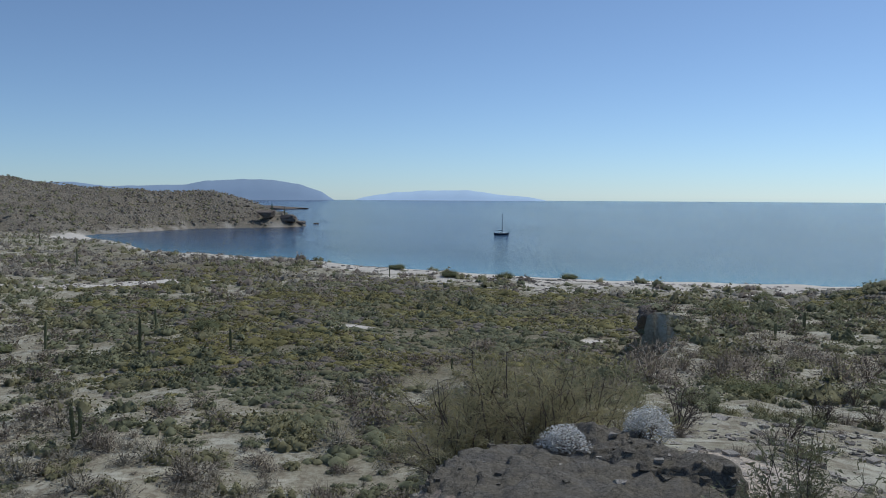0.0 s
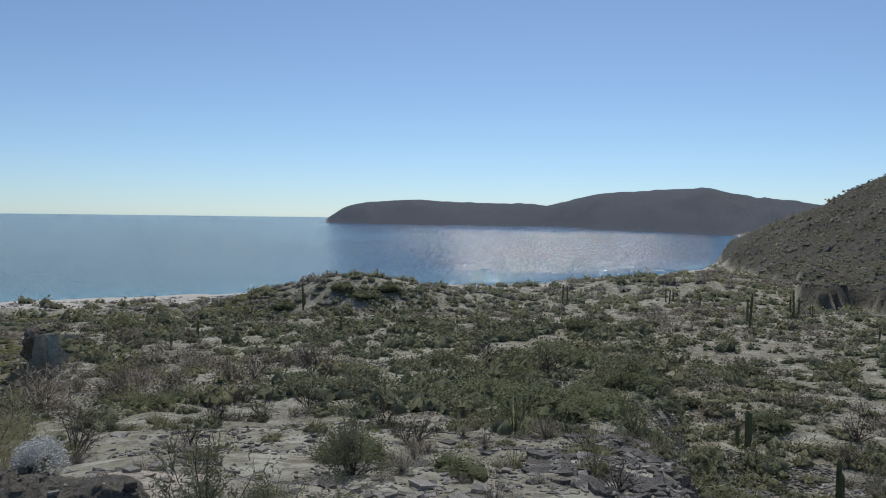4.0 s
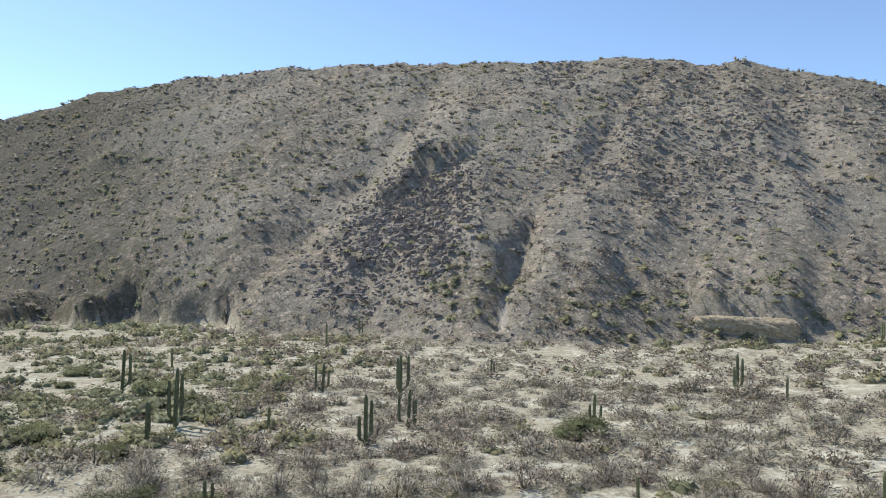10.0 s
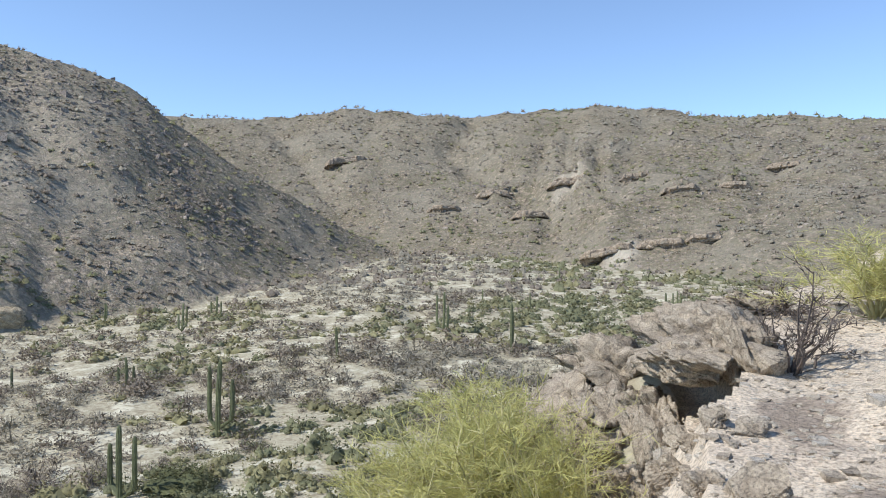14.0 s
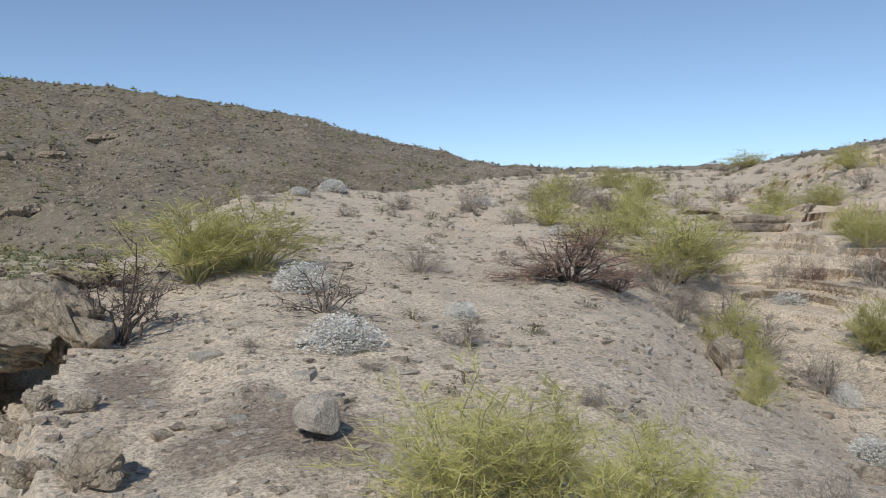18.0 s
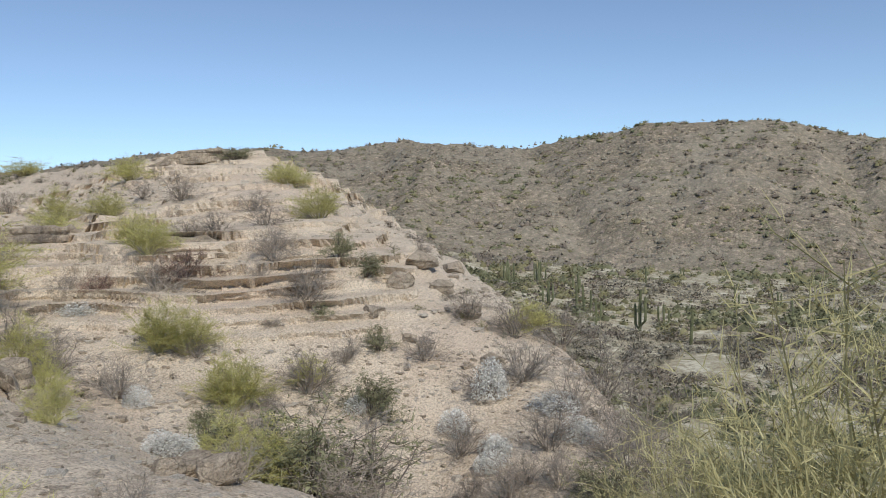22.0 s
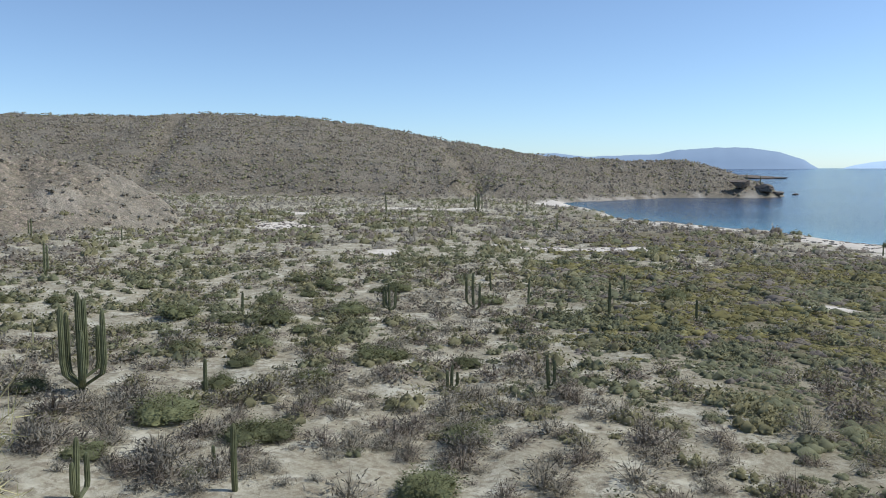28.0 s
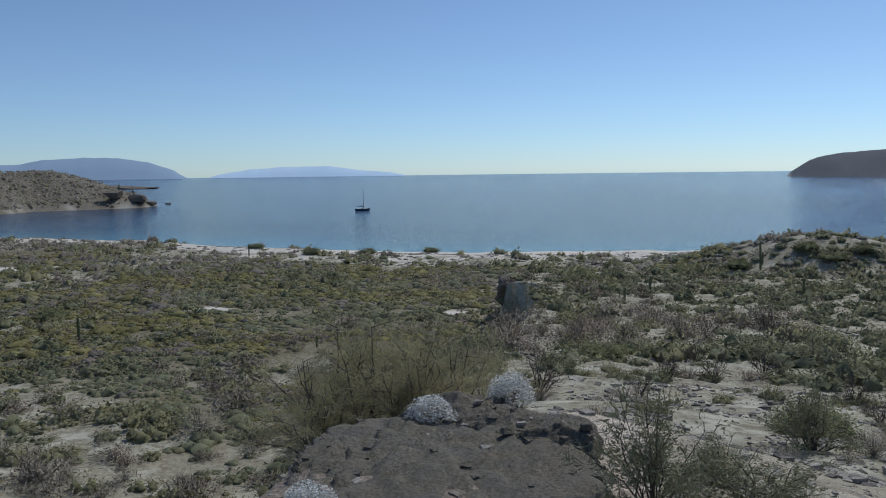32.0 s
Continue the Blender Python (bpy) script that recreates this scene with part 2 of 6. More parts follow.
def rocky(name, lo, hi, size, crack=0.5):
    """Broken rock: stains, grain and dark cracks, each with its relief; size is the scale of the blocks, per metre."""
    m, t, b = mat(name, 0.92, 0.15)
    big, mid, grain = noise_tex(t, size * 0.5, 4), noise_tex(t, size * 3, 6, 0.65), noise_tex(t, size * 22, 4, 0.7)
    c = ramp(t, mid, [(0.28, lo), (0.5, tuple((p + q) / 2 for p, q in zip(lo, hi))), (0.72, hi)])
    c = blend(t, ramp(t, big, [(0.4, (0, 0, 0)), (0.65, (0.5, 0.5, 0.5))]), c, tuple(0.7 * p + 0.12 for p in lo))
    c = blend(t, 0.8, c, blend(t, 1.0, c, ramp(t, grain, [(0.34, (0.5, 0.49, 0.48)), (0.5, (1, 1, 1)), (0.68, (1.35, 1.34, 1.3))]), "MULTIPLY"))
    g = t.nodes.new("ShaderNodeNewGeometry")
    warp = t.nodes.new("ShaderNodeVectorMath")
    warp.operation = "MULTIPLY_ADD"
    w = node(t, "ShaderNodeTexNoise", Scale=size * 2, Detail=3)
    t.links.new(g.outputs["Position"], w.inputs["Vector"])
    t.links.new(w.outputs["Color"], warp.inputs[0])
    warp.inputs[1].default_value = (0.5 / size,) * 3
    t.links.new(g.outputs["Position"], warp.inputs[2])
    v = node(t, "ShaderNodeTexVoronoi", Scale=size * 1.6)
    v.feature = "DISTANCE_TO_EDGE"
    t.links.new(warp.outputs[0], v.inputs["Vector"])
    line = ramp(t, v.outputs["Distance"], [(0.0, (1 - crack,) * 3), (0.045, (1, 1, 1))])
    c = blend(t, 1.0, c, line, "MULTIPLY")
    t.links.new(c, b.inputs["Base Color"])
    h = sums(t, "ADD", sums(t, "ADD", mid, sums(t, "MULTIPLY", grain, 0.35)), sums(t, "MULTIPLY", line, 0.25))
    bump(t, b, h, 1.0, 0.16 / size)
    return m


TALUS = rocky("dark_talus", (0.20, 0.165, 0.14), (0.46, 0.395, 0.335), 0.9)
ROCK = rocky("hill_rock", (0.24, 0.195, 0.16), (0.56, 0.48, 0.40), 0.9)


# ---- numbers for the lie of the land ----
def lattice(ix, iy, seed):
    h = (ix * 374761393 + iy * 668265263 + seed * 974634777) & 0xFFFFFFFF
    h = ((h ^ (h >> 13)) * 1274126177) & 0xFFFFFFFF
    return ((h ^ (h >> 16)) & 0xFFFF) / 65535.0


def vnoise(x, y, seed=0):
    x, y = np.asarray(x, float), np.asarray(y, float)
    ix, iy = np.floor(x).astype(np.int64), np.floor(y).astype(np.int64)
    fx, fy = x - ix, y - iy
    fx, fy = fx * fx * (3 - 2 * fx), fy * fy * (3 - 2 * fy)
    a, b = lattice(ix, iy, seed), lattice(ix + 1, iy, seed)
    c, d = lattice(ix, iy + 1, seed), lattice(ix + 1, iy + 1, seed)
    return (a + (b - a) * fx) * (1 - fy) + (c + (d - c) * fx) * fy - 0.5


def fbm(x, y, seed=0, octaves=4):
    return sum(vnoise(x * 2.03**k, y * 2.03**k, seed + k) * 0.5**k for k in range(octaves))


def table(*pairs):
    p = sorted(pairs)
    return np.array([q[0] for q in p]), np.array([q[1] for q in p])


def at(tab, a):
    return np.interp(a, tab[0], tab[1], period=360)


def smooth(u):
    u = np.clip(u, 0, 1)
    return u * u * (3 - 2 * u)


# azimuths run clockwise from +y, in degrees
SHORE = table((333.6, 700), (334.5, 560), (336.8, 461), (339.3, 370), (343, 340), (348.6, 310), (354, 273), (359, 260), (2.7, 247), (7.2, 238),
              (12.7, 235), (18.4, 238), (23.7, 240), (28.3, 245), (34, 257), (41, 268), (48, 282), (52.6, 318), (56.6, 343), (59.8, 377), (61, 480), (62.2, 1300))
FLOOR_Z = table((0, 4.6), (20, 6), (45, 7), (60, 7), (90, 6), (130, 6.5), (160, 8), (175, 9), (200, 11), (240, 12), (255, 10), (270, 8), (285, 7), (300, 6), (330, 5))
RIDGE_R = table((0, 5.6), (10, 6.4), (20, 7), (45, 5), (90, 4), (140, 4), (155, 3.4), (168, 3.4), (173, 3.7), (176, 4.5), (178.5, 8), (180, 12), (185.5, 14), (193, 21),
                (197, 24), (203, 28), (207, 35), (211, 55), (216, 70), (227, 68), (233, 46), (237, 42), (243, 40), (245, 39), (248, 35), (252, 30), (256, 25), (260, 20),
                (264, 17), (267.7, 13.5), (272, 9), (278, 4), (284, 3), (345, 3))
RIDGE_EL = table((0, -19), (10, -17.5), (20, -17), (45, -22), (90, -26), (140, -26), (155, -28), (168, -28), (173, -26), (176, -21), (178.5, -10.5), (180, -3.5), (185.5, -2.8),
                 (193, 1.3), (197, 1.8), (203, 1.7), (207, 2.0), (211, 2.6), (216, 2.9), (227, 2.9), (233, 3.7), (237, 4.2), (243, 4.4), (245, 3.7), (248, 2.4), (252, -0.4),
                 (256, -3.2), (260, -6.1), (264, -9.4), (267.7, -14), (272, -21), (278, -27), (284, -30), (345, -30))
RIDGE_FALL = table((350, 0.7), (0, 0.45), (8, 0.3), (14, 0.2), (30, 0.2), (50, 0.23), (57, 0.3), (63, 0.5), (78, 0.6), (90, 0.65), (160, 0.75), (250, 0.7))
GULLY_D = table((214, 0), (222, 0.35), (228, 0.9), (235, 1.5), (245, 2.0), (255, 2.2), (265, 1.5), (272, 0.7), (279, 0))
GULLY_R = table((214, 15), (222, 14), (235, 11.5), (245, 11), (260, 9.5), (272, 6), (279, 5))
SPUR_AZ = (np.array([0.0, 15, 30, 50, 70, 97, 101, 120]), np.array([2.0, 5, 9.3, 11.8, 15.2, 16.6, 13.9, 14.0]))
# hills: foot (radius, height), crest (radius, elevation of the skyline)
HILL_RF = table((60.5, 440), (64.7, 300), (70, 267), (78, 224), (87, 194), (95, 170), (104, 158), (112, 142), (120, 141), (127, 154), (134, 158), (144, 176), (151, 208), (157, 250), (160, 285))
HILL_ZF = table((60.5, 0), (64.7, 2), (78, 4), (104, 6), (120, 7), (134, 8), (144, 10), (151, 14), (157, 18), (160, 21))
HILL_RC = table((60.5, 470), (67, 420), (73, 380), (80, 340), (95, 315), (110, 300), (125, 290), (135, 285), (142, 280), (150, 275), (160, 292))
HILL_EL = table((60.5, -3.2), (61.4, -1.5), (64, -0.2), (67, 0.96), (70.3, 2.93), (73.6, 4.76), (77, 6.45), (82.8, 8.1), (85.9, 9.55), (91.9, 11.15), (97.9, 12.1), (104, 12.7), (109, 13.1),
                (117, 13.15), (122.4, 13.2), (126.3, 12.8), (130.3, 12.45), (134.3, 11.75), (137.3, 10.95), (139.4, 10.25), (141.1, 9.4), (142.1, 8.65), (144.6, 6.8), (147, 5.3), (149.9, 3.5), (152.8, 1.7), (156, 0.2), (160, -2))
BACK_RF = table((135, 400), (150, 340), (162, 300), (168, 275), (173, 235), (183, 210), (192, 200), (205, 190), (225, 170), (240, 180), (255, 205), (260, 208), (268, 200), (276, 192), (284, 195),
                (294, 215), (303, 235), (309, 250))
BACK_ZF = table((135, 20), (162, 20), (173, 16), (183, 15.5), (192, 15), (240, 14), (255, 15), (260, 12), (268, 9.5), (276, 8), (284, 7.5), (303, 7), (309, 6))
BACK_RC = table((135, 560), (150, 540), (165, 520), (180, 470), (195, 420), (210, 400), (225, 400), (240, 420), (250, 400), (262, 350), (275, 330), (285, 320), (296, 290), (309, 262))
BACK_EL = table((135, 7.5), (144.6, 8.52), (150.7, 8.62), (152.7, 9.07), (154.3, 9.47), (157.5, 9.32), (160.6, 9.12), (163.6, 8.92), (166.2, 9.27), (168, 9.37), (171.3, 9.62), (176, 9.42), (179.7, 8.82), (187.6, 8.32), (191.6, 7.77), (197.7, 7.02), (201.6, 5.75), (207.4, 4.55), (209.2, 3.9), (216, 3.2), (227, 3.2), (233, 4), (238.5, 4.6), (243.4, 4.9), (246.1, 4.5), (248.6, 4.5), (253.1, 5.2), (256.1, 4.8), (261.6, 4.6), (264.8, 5.1), (268.1, 5.45), (269.7, 6), (272.9, 5.8), (278, 5.6), (281.5, 5.1), (283, 4.4), (285, 3.95), (290, 3.2), (295.3, 2.2), (299.3, 0.8), (303.3, 0.1), (307.3, -1.7), (309, -3.5))
HEAD_RF = table((280, 560), (300, 560), (308, 540), (318, 515), (325, 505), (330, 515), (334, 500), (337, 530), (343, 600), (349.4, 622), (351, 640))
HEAD_ZF = table((280, 8), (308, 6), (318, 4.5), (330, 3), (335, 0.6), (351, 0))
HEAD_RC = table((280, 860), (300, 850), (312, 830), (325, 800), (335, 780), (343, 740), (346, 700), (349.4, 655), (351, 660))
HEAD_EL = table((280, 3.9), (285, 4.0), (290.5, 3.65), (295.3, 3.35), (303, 3.35), (307, 3.4), (311, 3.62), (315, 3.5), (318, 3.38), (323, 2.7), (327.8, 1.8), (332.7, 0.88), (335.8, 0.47), (339.7, 0.33),
                (343.9, 0.26), (345.3, -0.05), (346.3, -0.36), (348, -1.0), (349.5, -1.5), (351, -2.6))
FAR_RF = table((33, 2150), (36, 2000), (44, 1900), (49, 1950), (52.5, 1600), (58, 1350), (61.4, 1210), (68, 1000))
FAR_RC = table((33, 2250), (36, 2300), (44, 2250), (49, 2200), (52.5, 2050), (58, 1800), (61.4, 1600), (68, 1300))
FAR_EL = table((33, -0.62), (33.6, -0.2), (34.5, 0.41), (35.8, 0.8), (39.6, 1.15), (43.3, 0.91), (47.8, 0.92), (49, 0.7), (52.5, 1.64), (56.5, 1.95), (59.8, 2.12), (61.8, 1.66), (64.6, 1.25), (67, 0.96), (68, 0.8))


# scarps and banks that step up in the hillsides: azimuth, radius, half width in degrees, height, length behind, paleness
STEPS = ((130.6, 160.5, 4.2, 5.2, 16, 0), (109.3, 213, 2.5, 9, 13, 0), (106.2, 204, 1.8, 6, 10, 0), (166.2, 349, 1.7, 9, 12, 0), (170.3, 336, 1.4, 7, 10, 0.25), (181.5, 304, 0.9, 6, 8, 0), (178, 294, 0.7, 6, 7, 0), (177.2, 242, 1.2, 4, 8, 0), (174, 242, 1.3, 5, 8, 0.4), (179.6, 242, 0.9, 3.5, 8, 0), (328.5, 533, 0.8, 12, 14, 0), (331.1, 527, 1.0, 11, 14, 0), (301.5, 246, 1.6, 4, 9, 0.15), (348.4, 626, 1.3, 6, 20, 0))


def hill(r, a, lo, hi, rf, zf, rc, el, bulge, gully, seed):
    """A hillside between azimuths lo and hi, rising from its foot to its skyline and falling away behind."""
    f, c, z0 = at(rf, a), at(rc, a), at(zf, a)
    z1 = EYE + c * np.tan(np.radians(at(el, a)))
    u = (r - f) / (c - f)
    v = np.clip(u, 0, 1)
    rise = v * (1 + bulge * (1 - v))
    z = z0 + (z1 - z0) * rise
    s = np.radians(a) * f / 40
    cut = np.abs(fbm(s + 0.9 * v + 0.5 * vnoise(s * 0.7, v * 3, seed + 9), v * 1.6 - s * 0.3, seed, 4)) * 2
    z = z - gully * (0.3 - cut) * np.clip(4 * v * (1 - v), 0, 1) * np.clip((z1 - z0) / 60, 0.1, 1)
    z = np.where(u > 1, z1 - (r - c) * 0.16, z)
    z = np.where(u < 0, z0 + u * 40, z)
    inside = (a > lo) & (a < hi)
    return np.where(inside, z, -60.0)


# dry ravines that cut the hillsides: width, depth, (azimuth, radius) down the slope
RAVINES = ((7, 3.6, (108.6, 280), (107.7, 248), (104, 226), (99.5, 200), (95, 182)), (7, 3.2, (132.3, 266), (133.3, 248), (134.6, 228), (138, 196)),
           (2.4, 3.0, (116.5, 192), (114.6, 168), (113.6, 149)), (5, 2, (123.4, 270), (121, 236), (119, 205)), (6, 2, (86, 318), (84, 262), (80, 236)), (1.6, 1.2, (121, 178), (124, 157), (125, 149)),
           (8, 5, (163.5, 505), (161.6, 432), (165.5, 372), (169, 318), (169.5, 285)), (7, 3.5, (149, 520), (152, 420), (155, 350)), (6, 3, (176, 460), (174.5, 360), (173.5, 300)),
           (7, 3, (187, 430), (184, 330), (183, 250)), (6, 3, (262, 345), (264.5, 262), (266, 215)), (7, 3.6, (281, 320), (283, 262), (286, 215)),
           (11, 8, (288.5, 800), (293, 660), (297, 575)), (11, 5, (327, 780), (329, 620), (329.5, 530)), (10, 5, (309, 820), (308, 650), (306, 560)))


def ravines(x, y):
    """Depth that the ravines take from the ground."""
    out = np.zeros_like(x)
    for wide, deep, *way in RAVINES:
        p = [(r * math.sin(radians(a)), r * math.cos(radians(a))) for a, r in way]
        d = np.full_like(x, 1e9)
        for (ax, ay), (bx, by) in zip(p[:-1], p[1:]):
            u = np.clip(((x - ax) * (bx - ax) + (y - ay) * (by - ay)) / ((bx - ax) ** 2 + (by - ay) ** 2), 0, 1)
            d = np.minimum(d, np.hypot(x - ax - u * (bx - ax), y - ay - u * (by - ay)))
        d = d * (1 + 0.8 * vnoise(x / 13, y / 13, 66)) + 5 * vnoise(x / 9, y / 9, 67)
        out = np.maximum(out, deep * np.maximum(0, 1 - d / (1.6 * wide)) ** 1.3)
    return out


def land(x, y):
    """Height and zones (sand, hillside, mat, bare rock) of the ground."""
    x, y = np.asarray(x, float), np.asarray(y, float)
    r, a = np.hypot(x, y), np.degrees(np.arctan2(x, y)) % 360
    rs = at(SHORE, a) + 5 * vnoise(a * 0.5, a * 0, 3)
    bay = (a > 333.6) | (a < 62.2)
    n1, n2 = fbm(x / 23, y / 23, 11), fbm(x / 5, y / 5, 12, 3)
    # plain between the ridge's foot and the hills or the sea
    foot = np.where(a < 61, 300, np.where(a < 159, at(HILL_RF, a), np.where(a < 306, at(BACK_RF, a), at(HEAD_RF, a))))
    zfoot = np.where(a < 61, 3.0, np.where(a < 159, at(HILL_ZF, a), np.where(a < 306, at(BACK_ZF, a), at(HEAD_ZF, a))))
    z0 = at(FLOOR_Z, a)
    plain = z0 + (zfoot - z0) * np.clip((r - 60) / np.maximum(foot - 60, 40), 0, 1) + 1.0 * n1 + 0.35 * n2
    edge = rs - r
    dune = 1.2 * smooth(1 - np.abs(edge - 38) / 26) * (0.7 + 1.4 * n1)
    beach = np.where(edge > 0, np.minimum(edge * 0.055, 1.8 + (edge - 33) * 0.02), np.maximum(edge * 0.05, -6))
    z = np.where(bay, np.minimum(plain, beach + 0.15 * n2 * (edge > 8)) + np.where(edge > 0, dune, 0), plain)
    # dune mound by the beach and the eroded bank on the spur's end
    def mound(az, rad, wid, dep, h):
        cx, cy = rad * math.sin(radians(az)), rad * math.cos(radians(az))
        ux, uy = math.cos(radians(az)), -math.sin(radians(az))
        s, d = (x - cx) * ux + (y - cy) * uy, (x - cx) * math.sin(radians(az)) + (y - cy) * math.cos(radians(az))
        return h * np.exp(-(s / wid) ** 2 - (d / dep) ** 2)
    z = z + mound(36, 175, 20, 16, 7.5) + mound(44, 190, 14, 12, 2.5) + mound(57, 240, 26, 20, 3.5) + mound(30, 185, 14, 14, 2.2)
    # the near ridge
    re, ze = at(RIDGE_R, a), EYE + at(RIDGE_R, a) * np.tan(np.radians(at(RIDGE_EL, a)))
    bend = 1 + 0.7 * smooth((a - 218) / 14) * smooth((278 - a) / 8)
    top = 22.25 + (ze - 22.25) * np.clip((r - 1) / np.maximum(re - 1, 1), 0, 1) ** bend
    top = top - at(GULLY_D, a) * np.exp(-((r - at(GULLY_R, a)) / 4.6) ** 2)
    fall = ze - (r - re) * at(RIDGE_FALL, a) * (1 + 0.35 * n1)
    spur = 8.5 + (ze - 8.5) * np.exp(-(r - re) / 41)
    brink = at(SPUR_AZ, r)  # the spur's steep western edge
    along = smooth((a - brink) / np.clip(70 / np.maximum(r, 10), 0.6, 6)) * smooth((63 - a) / 8)
    fall = np.where(r > re, fall + (spur - fall) * along, fall)
    out = smooth((r - re) / 8)
    rough_top = ((0.12 + 0.25 * out) * n2 + (0.10 + 0.12 * out) * fbm(x / 1.3, y / 1.3, 15, 3) + 0.05 * fbm(x / 0.4, y / 0.4, 16, 2)) * smooth(r / 3)
    ridge = np.minimum(np.where(r < re, top, 99), fall) + rough_top
    ridge = np.where(r < re, top + rough_top, ridge)
    ridge = ridge - 1.0 * np.maximum(r - 116, 0) * along
    # ledges in the rock
    led = smooth((r - 12) / 8) * ((a > 205) & (a < 258))
    step = 0.3
    zz = ridge / step + 0.9 * n2 + 0.15 * x
    ridge = ridge + led * step * 0.9 * (smooth((zz - np.floor(zz) - 0.5) * 4 + 0.5) - (zz - np.floor(zz)))
    for ca, cr, ct in ((171.8, 9.2, 22.0), (174.5, 9.5, 22.35), (177.5, 9.4, 22.55)):  # rocky shoulder at the brink
        d = np.hypot(x - cr * math.sin(radians(ca)), y - cr * math.cos(radians(ca)))
        ridge = np.maximum(ridge, ct - 0.95 * np.maximum(d - 0.45, 0) + 0.3 * fbm(x / 0.9, y / 0.9, 18, 3))
    w = smooth((1.2 - np.hypot((a - 179.3) / 2.2, (r - 7.9) / 1.15)) * 5)  # the hollow under the crag
    ridge = ridge * (1 - w) + np.minimum(ridge, 22.3) * w
    z = np.maximum(z, ridge)
    on_ridge = ridge >= z - 1e-6
    h1 = hill(r, a, 60.5, 160, HILL_RF, HILL_ZF, HILL_RC, HILL_EL, 0.05, 3.2, 21)
    h2 = hill(r, a, 135, 309, BACK_RF, BACK_ZF, BACK_RC, BACK_EL, 0.1, 6, 31)
    h3 = hill(r, a, 280, 351, HEAD_RF, HEAD_ZF, HEAD_RC, HEAD_EL, 0.35, 7, 41)
    h4 = hill(r, a, 33, 68, FAR_RF, table((0, -0.5), (90, -0.5)), FAR_RC, FAR_EL, 0.5, 14, 51)
    # the terrace at the hill's foot, cut off by a bank towards the plain
    face = 197 + 13 * vnoise(a * 0.55, a * 0, 71) + 5 * vnoise(a * 2.3, a * 0, 72)
    face = np.minimum(face, at(HILL_RF, a) + 9 + 6 * vnoise(a * 1.1, a * 0, 75))
    slump = 2.6 + 20 * np.maximum(0, vnoise(a * 0.8, a * 0, 73) + 0.15) + 3 * np.maximum(0, vnoise(x / 4, y / 4, 74))
    cut = smooth((a - 64.5) / 2) * smooth((95.5 - a) / 1.5)
    shelf = np.interp(a, (64, 72, 80, 86, 94), (7.2, 8.2, 8.8, 10, 11.2)) + np.minimum(r - face, 45) * 0.07
    v = smooth((r - face) / slump)
    banked = np.where(r > face, plain * (1 - v) + np.maximum(h1, shelf) * v, -60)
    h1 = np.where((cut > 0) & (r < 320), np.where(cut > 0.5, banked, np.minimum(h1, np.where(r > face, h1, h1 - 40 * cut))), h1)
    h = np.maximum(np.maximum(h1, h2), np.maximum(h3, h4)) - ravines(x, y)
    pale = np.zeros_like(h)
    for ac, rc, wa, up, back, light in STEPS:
        u = ((a - ac + 180) % 360 - 180) / wa
        w = smooth((1 - np.abs(u)) * 2.5)
        face = rc + 0.012 * rc * vnoise(a * 2.5, a * 0 + ac, 14) + 0.01 * rc * u
        h = h + w * up * smooth((r - face) / (0.011 * rc)) * np.exp(-np.maximum(r - face, 0) / back) * (0.8 + 0.5 * vnoise(a * 1.3, a * 0 + ac, 19))
        pale = np.maximum(pale, light * w * smooth(1.6 - np.abs(r - face) / (0.02 * rc)))
    wash = smooth(1 - np.abs((a - 113.9 - (r - 150) * 0.035) / 0.55)) * smooth((r - 146) / 4) * smooth((174 - r) / 8)
    h, pale = h - 0.8 * wash, np.maximum(pale, 0.5 * wash)
    h = h + (0.9 * n2 + 0.8 * n1 + 2.2 * fbm(x / 11, y / 11, 17, 4)) * smooth((r - 100) / 100) * smooth((h - z) / 3)
    on_hill = smooth((h - z + 0.8) / 1.6)
    z = np.maximum(z, h)
    sand = np.where(bay, smooth((36 - edge) / 12 + n2) * smooth((edge + 25) / 10), 0) * (1 - on_hill)
    dune_sand = np.where(bay, smooth((62 - edge) / 20 + 2.0 * n2 - 0.4), 0) * (1 - on_hill) * 0.9
    sand = np.maximum(sand, dune_sand)
    sand = np.maximum(sand, pale)
    for pa, pr, wa, wr in ((337, 197, 6.4, 6), (315.8, 262, 2.4, 13), (10.8, 114, 1.1, 3), (353.4, 120, 1.4, 2.5), (322.9, 177, 1.5, 4), (326, 372, 4, 9), (335.5, 480, 2.0, 30), (318, 330, 3, 8)):
        d = np.hypot(((a - pa + 180) % 360 - 180) / wa, (r - pr) / wr)
        sand = np.maximum(sand, smooth((1.15 - d) * 3 + 1.6 * n2) * (1 - on_hill))
    sand = np.maximum(sand, ((a > 334) & (a < 349)) * smooth((2.2 - z) / 0.8) * smooth((z + 0.3) / 0.3) * smooth((r - 450) / 40) * 0.45)
    mats = (smooth((np.cos(np.radians(a - 2)) - 0.86) / 0.08) * smooth((r - 42 - 30 * smooth((a - 318) / 8) * smooth((352 - a) / 8)) / 26) * smooth((rs - 50 - r) / 20) * smooth(0.75 + 1.6 * n1)) * (1 - on_hill) * np.where(on_ridge, 0, 1)
    bare = np.where(on_ridge & (r < re + 4), smooth((re + 4 - r) / 4), 0) * np.where((a > 165) & (a < 268) | (a < 25) | (a > 340), 1, 0.4) * smooth((90 - r) / 20)
    return z, sand, on_hill, mats, bare, on_ridge


def height(x, y):
    return land(x, y)[0]


def soften(me, normals):
    """Shades foliage by the roundness of the whole plant."""
    me.attributes.new("custom_normal", "FLOAT_VECTOR", "POINT").data.foreach_set("vector", np.asarray(normals, np.float32).ravel())


